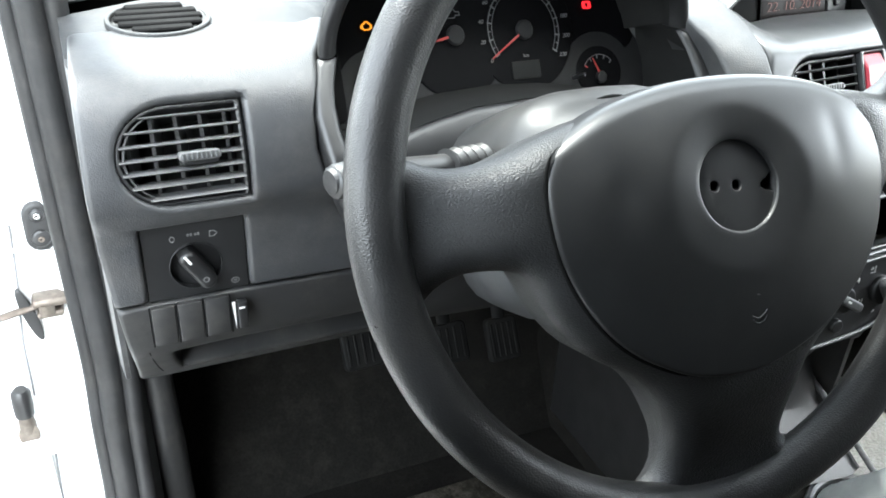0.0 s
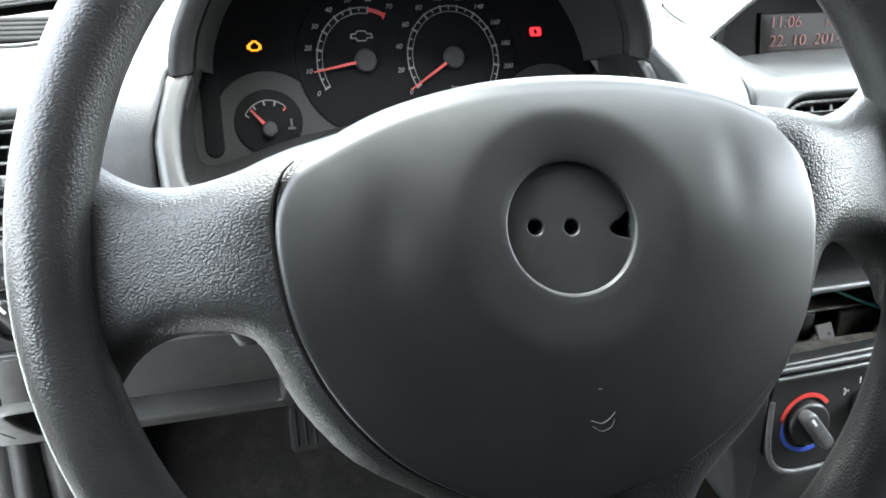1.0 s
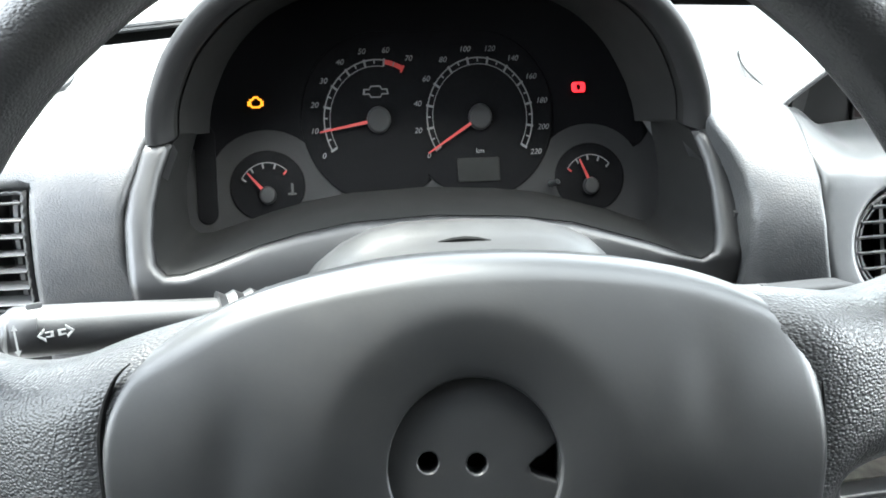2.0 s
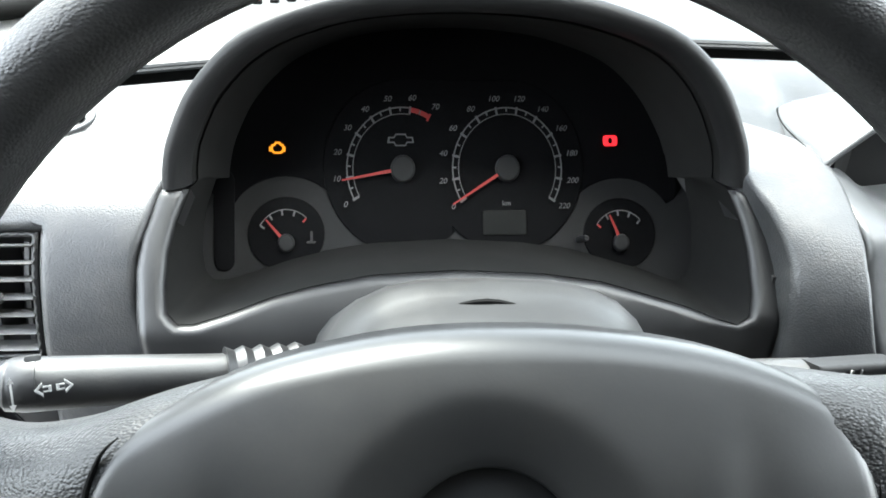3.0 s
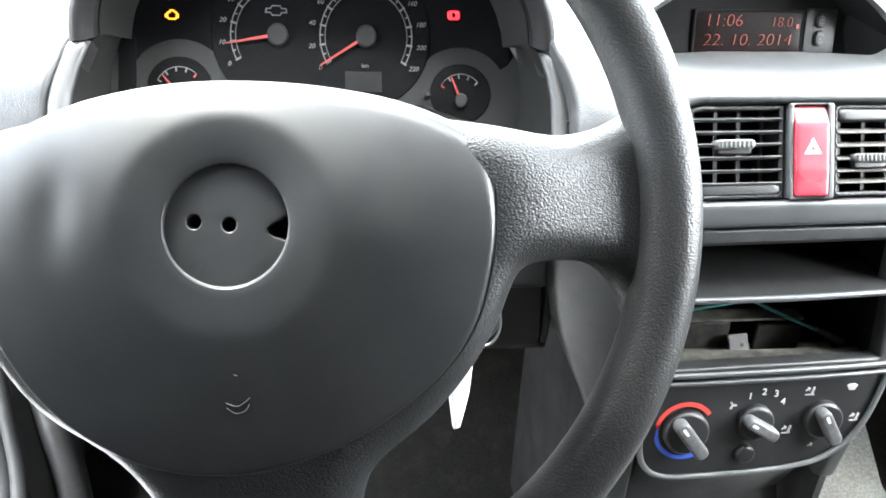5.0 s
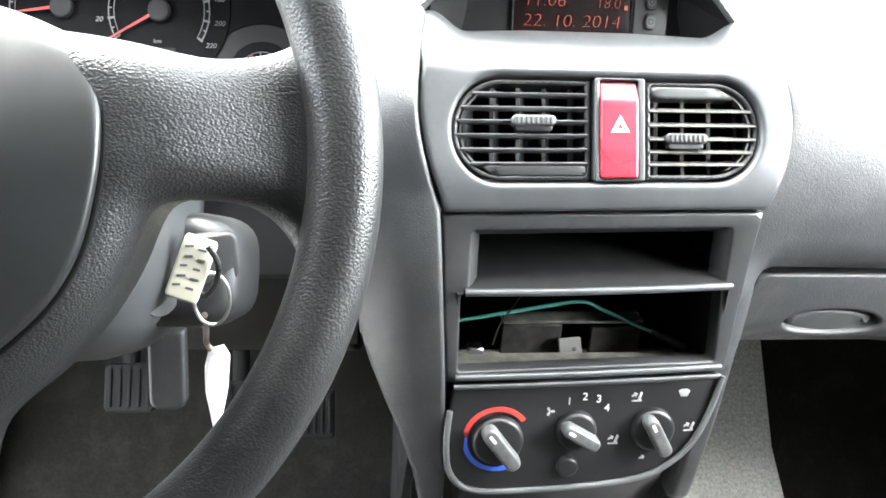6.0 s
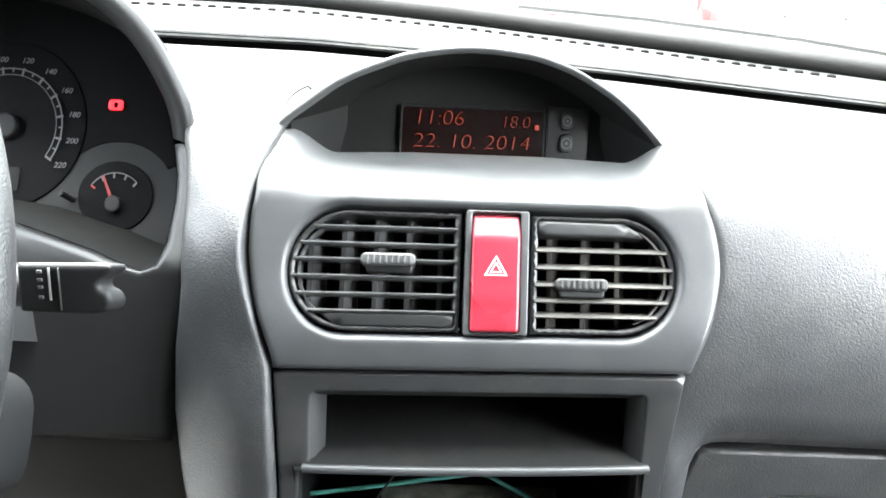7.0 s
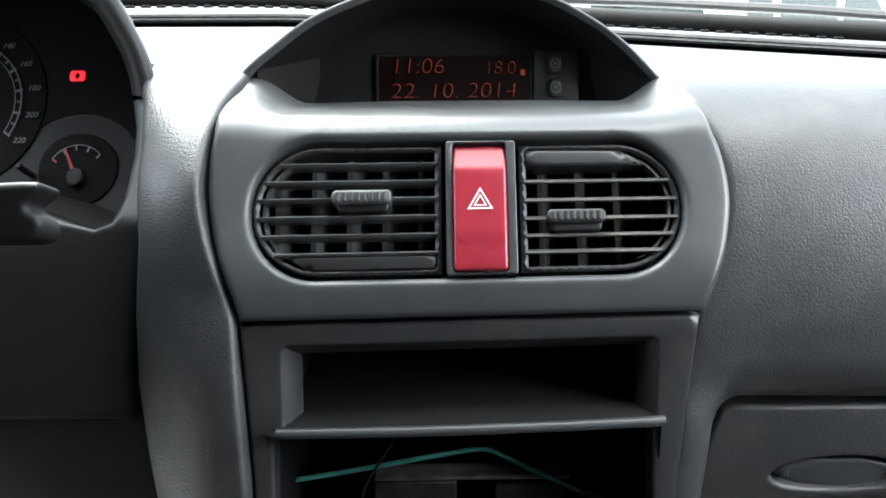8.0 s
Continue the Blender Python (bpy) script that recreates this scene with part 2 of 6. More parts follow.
def sheet(outer, holes, place, r=0.003, thick=0.01, step=0.005, grid=0.012, dome=None, back=False):
    """A moulded panel: a flat outline with holes, laid on a surface by place(a, b, h), its edges rounded by r and turned back by thick."""
    loops = [dense(list(outer), step)] + [dense(list(h), step) for h in holes]
    pts, edges = [], []
    for loop in loops:
        s = len(pts)
        pts += loop
        edges += [(s + k, s + (k + 1) % len(loop)) for k in range(len(loop))]
    ring = len(pts)
    extra = []
    for loop in loops:
        a = np.asarray(loop)
        tang = np.roll(a, -1, 0) - np.roll(a, 1, 0)
        tang /= np.maximum(np.hypot(tang[:, 0], tang[:, 1]), 1e-9)[:, None]
        nrm = np.stack([-tang[:, 1], tang[:, 0]], 1)
        for side in (1, -1):
            for q in (0.12, 0.4, 0.7, 1.0):
                extra.append((a + side * nrm * r * q, r * q * 0.97))
    lo, hi = np.min(pts, 0), np.max(pts, 0)
    gx, gz = np.arange(lo[0] + grid / 2, hi[0], grid), np.arange(lo[1] + grid / 2, hi[1], grid)
    if len(gx) and len(gz):
        extra.append((np.array([(x + (grid / 2 if j % 2 else 0), z) for j, z in enumerate(gz) for x in gx]), r * 1.15))
    for cand, least in extra:
        ok = inside(loops[0], cand)
        for h in loops[1:]:
            ok &= ~inside(h, cand)
        cand = cand[ok]
        if len(cand):
            cand = cand[edge_distance(loops, cand) >= least]
        pts += [tuple(c) for c in cand]
    from mathutils.geometry import delaunay_2d_cdt
    vs, _, fs, *_ = delaunay_2d_cdt([Vector(p) for p in pts], edges, [], 0, 1e-6)
    vp = np.array([(v.x, v.y) for v in vs])
    mid = np.array([vp[list(f)].mean(0) for f in fs])
    keep = inside(loops[0], mid)
    for h in loops[1:]:
        keep &= ~inside(h, mid)
    dist = edge_distance(loops, vp)
    bm = bmesh.new()
    verts = []
    flat = [(float(a), float(b)) for a, b in vp]
    for (a, b), d in zip(flat, dist):
        d = float(d)
        q = min(d, r)
        h = -(r - math.sqrt(max(0.0, r * r - (r - q) ** 2))) if r > 0 else 0.0
        h += dome(a, b) if dome else 0.0
        verts.append(bm.verts.new(place(a, b, h)))
    for f, k in zip(fs, keep):
        if k:
            try:
                bm.faces.new([verts[i] for i in f])
            except ValueError:
                pass
    rim = [e for e in bm.edges if len(e.link_faces) == 1]
    twin = {}
    index = {v: i for i, v in enumerate(verts)}
    for e in rim:
        for v in e.verts:
            if v not in twin:
                a, b = flat[index[v]]
                twin[v] = bm.verts.new(place(a, b, -r - thick + (dome(a, b) if dome else 0.0)))
    for e in rim:
        a, b = e.verts
        bm.faces.new((a, b, twin[b], twin[a]))
    if back:
        tv = {v: bm.verts.new(place(*flat[index[v]], -r - thick)) for v in verts if v.link_faces and v not in twin}
        tv.update(twin)
        for f in [f for f in bm.faces if all(v in tv for v in f.verts)]:
            bm.faces.new([tv[v] for v in reversed(f.verts)])
    loose = [v for v in bm.verts if not v.link_faces]
    bmesh.ops.delete(bm, geom=loose, context="VERTS")
    return bm


def tube(path, radius, sides=12, closed=False, flat=1.0, up=(0, 0, 1)):
    """A pipe along the points; radius may be a list; flat squashes it along up."""
    bm = bmesh.new()
    pts = [Vector(p) for p in path]
    n = len(pts)
    rings = []
    for i, p in enumerate(pts):
        a = pts[(i - 1) % n] if closed or i else p
        b = pts[(i + 1) % n] if closed or i < n - 1 else p
        d = (b - a).normalized()
        s = d.cross(Vector(up))
        s = s.normalized() if s.length > 1e-4 else d.orthogonal().normalized()
        w = s.cross(d)
        r = radius[i] if isinstance(radius, (list, tuple)) else radius
        rings.append([bm.verts.new(p + r * (math.cos(2 * math.pi * k / sides) * s + flat * math.sin(2 * math.pi * k / sides) * w)) for k in range(sides)])
    for i in range(n if closed else n - 1):
        p, q = rings[i], rings[(i + 1) % n]
        for k in range(sides):
            bm.faces.new((p[k], p[(k + 1) % sides], q[(k + 1) % sides], q[k]))
    if not closed:
        bm.faces.new(rings[0][::-1])
        bm.faces.new(rings[-1])
    return bm


def loft(rows, closed=False, caps=False):
    """A skin over rows of points, all of one length."""
    bm = bmesh.new()
    vs = [[bm.verts.new(p) for p in row] for row in rows]
    for a, b in zip(vs, vs[1:]):
        m = len(a)
        for k in range(m if closed else m - 1):
            bm.faces.new((a[k], a[(k + 1) % m], b[(k + 1) % m], b[k]))
    if caps and closed:
        bm.faces.new(vs[0][::-1])
        bm.faces.new(vs[-1])
    return bm


def thicken(bm, offset):
    """Gives a skin a second side at the offset, and closes the edges."""
    old = list(bm.faces)
    rim = [e for e in bm.edges if len(e.link_faces) == 1]
    twin = {v: bm.verts.new(v.co + Vector(offset)) for v in list(bm.verts)}
    for f in old:
        bm.faces.new([twin[v] for v in reversed(f.verts)])
    for e in rim:
        a, b = e.verts
        bm.faces.new((a, b, twin[b], twin[a]))
    return bm


def block(x0, y0, z0, x1, y1, z1, bevel=0.002, segments=2):
    bm = bmesh.new()
    bmesh.ops.create_cube(bm, size=1)
    for v in bm.verts:
        v.co = Vector(((x0 + x1) / 2 + v.co.x * (x1 - x0), (y0 + y1) / 2 + v.co.y * (y1 - y0), (z0 + z1) / 2 + v.co.z * (z1 - z0)))
    if bevel:
        bmesh.ops.bevel(bm, geom=bm.edges[:], offset=bevel, segments=segments, affect="EDGES", profile=0.5)
    return bm


def moved(bm, m):
    bmesh.ops.transform(bm, matrix=m, verts=bm.verts[:])
    return bm


def joined(*bms):
    out = bmesh.new()
    for b in bms:
        me = bpy.data.meshes.new("scratch")
        b.to_mesh(me)
        b.free()
        out.from_mesh(me)
        bpy.data.meshes.remove(me)
    return out


def lettering(name, text, size, m, mat, parent, depth=0.0002, align="CENTER", thin=0.0, slant=0.0):
    """Raised print in the built-in font, its middle at the pose m."""
    cu = bpy.data.curves.new(name, "FONT")
    cu.body, cu.size, cu.extrude, cu.align_x, cu.align_y, cu.offset, cu.shear = text, size, depth, align, "CENTER", thin, slant
    ob = new(name, cu)
    bpy.context.view_layer.update()
    me = bpy.data.meshes.new_from_object(ob.evaluated_get(bpy.context.evaluated_depsgraph_get()))
    bpy.data.objects.remove(ob)
    bpy.data.curves.remove(cu)
    me.transform(m)
    me.materials.clear()
    me.materials.append(mat)
    out = new(name, me)
    out.parent = parent
    return out


def facing(origin, normal, up=(0, 0, 1)):
    """A pose whose z looks along the normal and whose y is as near to up as can be."""
    z = Vector(normal).normalized()
    x = Vector(up).cross(z).normalized()
    y = z.cross(x)
    m = Matrix((x, y, z)).transposed().to_4x4()
    m.translation = Vector(origin)
    return m


def local(m):
    """place() for a sheet that lies in the x, y plane of the pose m."""
    return lambda a, b, h: m @ Vector((a, b, h))


def along(profile, skew=lambda x: 0.0, sink=lambda x: 0.0):
    """A surface drawn out along x from a profile of (y, z): its place(a, s, h), and s at a height z."""
    pr = [Vector(p) for p in (spline(profile, 5, closed=False) if len(profile) > 4 else profile)]
    run = [0.0]
    for p, q in zip(pr, pr[1:]):
        run.append(run[-1] + (q - p).length)
    ys, zs = [p.x for p in pr], [p.y for p in pr]

    def at(s):
        return float(np.interp(s, run, ys)), float(np.interp(s, run, zs))

    def place(a, s, h):
        y, z = at(s)
        e = 0.004
        (y0, z0), (y1, z1) = at(s - e), at(s + e)
        d = Vector((y1 - y0, z1 - z0))
        d = d.normalized() if d.length > 1e-9 else Vector((0, 1))
        return Vector((a, y + skew(a) - h * d.y, z - sink(a) + h * d.x))

    def s_of(z):
        return float(np.interp(z, zs, run))
    return place, s_of, run[-1]


# ================= the cab: floor, walls, roof =================
FLOOR_Z, GROUND_Z = 0.45, 0.22


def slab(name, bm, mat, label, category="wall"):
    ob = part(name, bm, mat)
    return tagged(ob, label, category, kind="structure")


slab("floor", block(-0.3, -1.0, FLOOR_Z - 0.03, 1.03, 0.62, FLOOR_Z, 0.004), CARPET, "dark worn carpet on the cab floor", "floor")
slab("wall_front", thicken(loft([[(x, 0.6, FLOOR_Z - 0.02), (x, 0.68, 0.52), (x, 0.8, 0.68), (x, 0.83, 0.9), (x, 0.84, 1.07)] for x in (-0.3, 0.1, 0.5, 1.03)]), (0, 0.02, 0)),
     CARPET, "dark carpeted bulkhead behind the pedals", "bulkhead")
# back wall, roof and right wall are out of view, sized to shape light
slab("wall_back", block(-0.34, -0.7, FLOOR_Z, 1.07, -0.66, 1.62, 0.003), BLOCKER, "unseen dark back wall of the cab, set to cut fill light")
# added out of view to block light through the driver's door opening
slab("wall_left_blocker", joined(block(-0.37, -0.7, 0.3, -0.33, 0.12, 1.06, 0.01), block(-0.37, -0.7, 1.06, -0.33, 0.06, 1.62, 0.01)), BLOCKER, "unseen dark wall that blocks light from the door opening")
slab("ceiling", block(-0.34, -0.7, 1.57, 1.06, 0.15, 1.61, 0.01), LINER, "unseen grey roof lining, reach and tone set for the light", "ceiling")
# added out of view to close part of the passenger window's light
slab("wall_right_blocker", block(1.04, -0.72, 1.07, 1.08, -0.2, 1.62, 0.01), BLOCKER, "unseen dark wall that blocks light from the passenger window")
slab("wall_right", block(1.04, -1.0, FLOOR_Z, 1.08, 0.86, 1.06, 0.006), BLACK, "unseen dark passenger side wall, height set for the light")

# ================= outside =================
g = bmesh.new()
for i, (x, y) in enumerate(((-400, -400), (400, -400), (400, 400), (-400, 400))):
    g.verts.new((x, y, GROUND_Z))
g.faces.new(g.verts)
tagged(part("ground", g, GROUND), "pale sunlit concrete yard", "ground", kind="structure")


def parked_car(shape, m, width, tall, label):
    """A parked car: its side outline drawn out across its width, with windows, lamps, handles and wheels; local y runs from its rear to its nose."""
    top = thing("parked_car", label, "car", "cars parked in the yard")
    rows = []
    cy = sum(p[0] for p in shape) / len(shape)
    waist = 1.1 if tall else 0.95
    for f, inset in ((0.0, 0.06), (0.03, 0.015), (0.08, 0.0), (0.5, -0.02), (0.92, 0.0), (0.97, 0.015), (1.0, 0.06)):
        row = []
        for y, z in shape:
            tuck = (0.5 - f) * 0.24 * max(0.0, z - waist)
            row.append((width * f + tuck, y + (inset if y < cy else -inset), z + (-inset * 0.7 if z > 0.6 else 0)))
        rows.append(row)
    part("body", moved(loft(rows, closed=True, caps=True), m), WHITE, top)

    def pane_at(pts, off):
        return moved(loft([pts, [(x + off[0], y + off[1], z) for x, y, z in pts]], closed=True, caps=True), m)
    z0, z1 = (1.2, 1.7) if tall else (1.0, 1.36)
    y0, y1 = (-0.02, 0.05) if tall else (0.0, 0.13)
    part("window", pane_at([(0.17, y0 - 0.012, z0), (width - 0.17, y0 - 0.012, z0), (width - 0.24, y1 - 0.012, z1), (0.24, y1 - 0.012, z1)], (0, 0.03)), DARKGLASS, top, "tinted rear window")
    runs = ((0.3, 0.62), (0.68, 1.42), (1.48, 2.2)) if not tall else ((2.0, 2.9),)
    for side in (0, 1):
        for a, b in runs:
            low, high = (z0 - waist) * 0.12 - 0.004, (z1 - waist) * 0.12 - 0.004
            xa, xb = (low, high) if side == 0 else (width - low, width - high)
            end = b - (0.34 if b > 2 else 0.03)
            part("window", pane_at([(xa, a, z0), (xa, b, z0), (xb, end, z1), (xb, a + 0.05, z1)], (0.02 if side == 0 else -0.02, 0)), DARKGLASS, top, "tinted side window")
        xh = 0.0 if side == 0 else width
        for yh in (0.8, 1.6) if not tall else (1.9,):
            part("door_handle", moved(block(xh - 0.02, yh, 0.86, xh + 0.02, yh + 0.16, 0.89, 0.008), m), TYRE, top, "black door handle")
        xm = -0.11 if side == 0 else width + 0.01
        ym = 2.2 if not tall else 2.95
        part("door_mirror", moved(block(xm, ym, 0.96, xm + 0.1, ym + 0.08, 1.09, 0.025, 3), m), WHITE, top)
        lz0, lz1 = (0.88, 1.3) if tall else (0.78, 0.99)
        xl = 0.0 if side == 0 else width - 0.13
        part("tail_lamp", moved(block(xl - 0.006, -0.035, lz0, xl + 0.136, 0.11, lz1, 0.02, 3), m), LAMP, top, "red tail lamp")
        for wy in (0.65, max(p[0] for p in shape) - 0.8):
            wheel_bm = bmesh.new()
            bmesh.ops.create_cone(wheel_bm, cap_ends=True, segments=28, radius1=0.29, radius2=0.29, depth=0.2)
            bmesh.ops.bevel(wheel_bm, geom=wheel_bm.edges[:], offset=0.02, segments=2, affect="EDGES")
            part("wheel", moved(wheel_bm, m @ Matrix.Translation((0.08 if side == 0 else width - 0.08, wy, 0.29)) @ pose(0, 0, 0, 0, 90, 0)), TYRE, top)
    part("bumper", moved(block(0.02, -0.07, 0.38, width - 0.02, 0.06, 0.56, 0.03, 3), m), WHITE, top)
    band = (0.46, 1.03, 1.36, 1.13) if tall else (0.55, 0.6, width - 0.55, 0.7)
    part("plate_recess", moved(block(band[0], -0.05, band[1], band[2], 0.02, band[3], 0.008), m), TYRE, top, "dark plate recess")
    part("number_plate", moved(block(width / 2 - 0.15, -0.056, band[1] + 0.015, width / 2 + 0.15, -0.045, band[3] - 0.015, 0.003), m), CREAM, top)
    return top


HATCH = [(0.0, 0.35), (-0.02, 0.6), (0.0, 0.95), (0.16, 1.42), (0.4, 1.47), (1.7, 1.45), (2.5, 1.0), (3.5, 0.85), (3.7, 0.6), (3.68, 0.25), (0.05, 0.25)]
VAN = [(0.0, 0.4), (-0.03, 0.6), (0.0, 1.1), (0.1, 1.85), (0.25, 1.92), (2.9, 1.9), (3.6, 1.15), (4.2, 0.95), (4.3, 0.6), (4.25, 0.3), (0.05, 0.3)]


def yard_car(shape, x, y, yaw, width, label):
    """Parks a car with its right rear corner at (x, y)."""
    t = radians(yaw)
    parked_car(shape, pose(x - width * math.cos(t), y - width * math.sin(t), GROUND_Z, 0, 0, yaw), width, shape is VAN, label)


yard_car(VAN, 0.97, 6.5, 1, 1.82, "white panel van with tall red tail lamps, parked in the yard")
yard_car(HATCH, 1.33, 6.7, -62, 1.62, "white hatchback with red tail lamps, parked at a slant")
yard_car(HATCH, 2.35, 6.0, -58, 1.62, "white hatchback with red tail lamps, parked beside another")
yard_car(VAN, 7.2, 8.2, -58, 1.75, "white panel van parked at the far end of the row")
yard_car(VAN, -2.2, 7.5, 6, 1.75, "white panel van parked at the far side of the yard")

# ================= body side, door frame and seal =================
jamb = thing("door_pillar", "white painted door pillar with hinge fittings beside the dash", "door pillar")
part("panel", thicken(loft([[(-0.302, 0.545, z), (-0.306, 0.57, z), (-0.318, 0.586, z), (-0.36, 0.59, z), (-0.385, 0.587, z), (-0.40, 0.57, z), (-0.41, 0.585, z), (-0.46, 0.615, z)] for z in (0.3, 0.55, 0.8, 1.0, 1.12)]), (0, 0.015, 0)), WHITE, jamb)
part("edge_flange", tube([(-0.3626, 0.583, z) for z in (0.25, 0.514, 0.65)], 0.0068, 8), WHITE, jamb)
part("flange_step", block(-0.3875, 0.5466, 0.6697, -0.3377, 0.592, 0.6838, 0.0045), WHITE, jamb)
part("upper_fold", tube([(-0.302, 0.5795, 0.868), (-0.335, 0.5855, 0.874), (-0.352, 0.5865, 0.876)], 0.0022, 8), WHITE, jamb)
# thin grey tubes draw the shading of creases in the panel
part("edge_crease", tube(spline([(-0.3445, 0.5868, 0.9), (-0.349, 0.587, 0.84), (-0.356, 0.588, 0.78), (-0.358, 0.588, 0.715)], 4, closed=False), 0.0011, 6), CREASE, jamb, "grey line drawn for the shade of a panel crease")
part("lower_crease", tube([(-0.3505, 0.5865, 0.662), (-0.3535, 0.587, 0.62), (-0.3565, 0.587, 0.56)], 0.0011, 6), CREASE, jamb, "grey line drawn for the shade of a panel crease")
part("rust_patch", sheet(disc(0, 0, 0.0095, 18, 0.012), [], local(facing((-0.3672, 0.5595, 0.6905), (0, -1, 0.1))), 0.0004, 0.0008, 0.003, 0.01), STEEL, jamb, "rust round the switch")
slab("trim", block(-0.46, -1.0, 0.3, -0.315, 0.58, 0.43, 0.012), WHITE, "white painted door sill", "sill")

switch = thing("door_switch", "black rubber capped door light switch on the pillar", "door switch")
part("plunger", tube([(-0.3677, 0.568, 0.6833), (-0.3673, 0.5657, 0.698), (-0.3671, 0.564, 0.7139)], [0.0074, 0.0079, 0.0062], 14), STEEL, switch, "rusty metal switch barrel")
part("cap", tube([(-0.3671, 0.564, 0.7127), (-0.3665, 0.5634, 0.7263), (-0.366, 0.5629, 0.7388), (-0.3658, 0.5623, 0.7433)], [0.0085, 0.0093, 0.0088, 0.0056], 14), BLACK, switch, "black rubber cap")

striker = thing("hinge_plate", "black oval hinge plate with two screws on the pillar", "hinge plate")
hm = facing((-0.3207, 0.578, 0.8984), (0, -1, 0.1))
part("plate", sheet(rrect(-0.0125, -0.0227, 0.0125, 0.0227, 0.0118), [], local(hm), 0.003, 0.004, 0.004, 0.01), BLACK, striker)
for dz, rr in ((-0.0105, 0.0082), (0.0112, 0.0062)):
    boss = part("boss", sheet(disc(0, dz, rr, 20), [], local(hm @ Matrix.Translation((0, 0, 0.003))), 0.003, 0.002, 0.003, 0.004), BLACK, striker, "rounded black rubber boss")
    part("screw", sheet(disc(0, dz, 0.0028, 16), [disc(0, dz, 0.0009, 8)], local(hm @ Matrix.Translation((0, 0, 0.0042))), 0.0008, 0.001, 0.002, 0.01), CHROME if dz > 0 else STEEL, boss)

strap = thing("door_check_strap", "greasy steel door check arm reaching out of the pillar", "check strap")
part("arm", tube([(-0.53, 0.473, 0.802), (-0.4396, 0.535, 0.81), (-0.3716, 0.575, 0.8146), (-0.3264, 0.584, 0.819)], 0.0047, 10, flat=0.6), STEEL, strap)
part("roller_housing", joined(block(-0.34, 0.566, 0.8225, -0.308, 0.588, 0.8305, 0.0035, 3), block(-0.3377, 0.568, 0.81, -0.315, 0.588, 0.8168, 0.0028, 3)), STEEL, strap, "rusty roller housing")
part("roller", tube([(-0.3286, 0.57, 0.8146), (-0.3286, 0.57, 0.826)], 0.0068, 14), STEEL, strap)
part("gasket", moved(sheet(disc(0, 0, 0.0055, 20, 0.03), [], lambda a, b, h: Vector((a, b, h)), 0.001, 0.002, 0.004, 0.01), facing((-0.3445, 0.5793, 0.81), (0, -1, 0)) @ pose(0, 0, 0, 0, 0, 12)), BLACK, strap)

seal = thing("door_seal", "thick dark rubber weather strip round the door opening", "door seal")
rail = spline([(-0.289, 0.52, 1.30), (-0.2885, 0.53, 1.2), (-0.2865, 0.535, 1.1), (-0.285, 0.535, 1.0), (-0.283, 0.535, 0.88), (-0.2815, 0.535, 0.77), (-0.284, 0.535, 0.7), (-0.286, 0.53, 0.6), (-0.292, 0.48, 0.5), (-0.3, 0.36, 0.455), (-0.3, 0.2, 0.45), (-0.3, -0.9, 0.45)], 6, closed=False)
part("bulb", tube([(x - 0.005, y, z) for x, y, z in rail], 0.0125, 14, up=(1, 0, 0)), SEAL, seal)
part("lip", tube([(x + 0.0125, y - 0.006, z) for x, y, z in rail], 0.0085, 10, up=(1, 0, 0)), SEAL, seal)
part("outer_lip", tube([(x - 0.0195, y + 0.006, z) for x, y, z in rail], 0.0085, 10, up=(1, 0, 0)), SEAL, seal)

slab("wall_left", thicken(loft([[(-0.268, 0.53, z), (-0.258, 0.545, z), (-0.256, 0.6, z), (-0.262, 0.7, z), (-0.268, 0.84, z)] for z in (0.44, 0.6, 0.75, 0.86, 0.95, 1.06)]), (-0.012, 0, 0)), LOWER, "dark kick panel beside the driver's feet")
slab("trim", tube(spline([(-0.2495, 0.55, 0.86), (-0.2485, 0.552, 0.8), (-0.246, 0.56, 0.685), (-0.243, 0.572, 0.56), (-0.24, 0.56, 0.46)], 5, closed=False), [0.012, 0.012, 0.0125, 0.013, 0.0135, 0.014, 0.0145, 0.015, 0.0155, 0.016, 0.0165, 0.017, 0.018, 0.018, 0.018, 0.018, 0.018, 0.018, 0.018, 0.018, 0.018], 12, up=(1, 0, 0)), LOWER, "rounded edge of the kick panel", "trim")

# the open door, out of view past the pillar, its angle set for the light
door = thing("cab_door", "unseen white driver's door, swung open to suit the light", "door")
dm = pose(-0.5, 0.56, 0.36, 0, 0, 28)
part("door_skin", moved(block(-1.0, -0.03, 0.05, 0.0, 0.03, 0.75, 0.02, 3), dm), WHITE, door)
part("door_lining", moved(block(-0.95, -0.06, 0.1, -0.06, -0.032, 0.7, 0.012, 3), dm), BLACK, door)
frame_line = [(-0.02, 0.0, 0.74), (-0.3, 0.0, 1.06), (-0.55, 0.0, 1.2), (-0.95, 0.0, 1.2), (-0.99, 0.0, 1.15), (-0.99, 0.0, 0.74)]
part("window_frame", moved(tube(frame_line, 0.022, 10, up=(0, 1, 0)), dm), WHITE, door, "white painted window frame")
part("window_pane", moved(loft([[(x, -0.002, z) for x, y, z in frame_line], [(x, 0.002, z) for x, y, z in frame_line]], closed=True, caps=True), dm), GLASS, door, "clear door window")

# windscreen with its pillars
screen = tagged(new("window_1"), "clear windscreen above the dashboard", "windscreen", kind="structure")


def base_y(x):
    return lerp_table(((-0.32, 0.62), (-0.2, 0.7), (0.0, 0.78), (0.2, 0.805), (0.36, 0.81), (0.5, 0.8), (0.75, 0.72), (0.95, 0.61), (1.06, 0.54)), x)


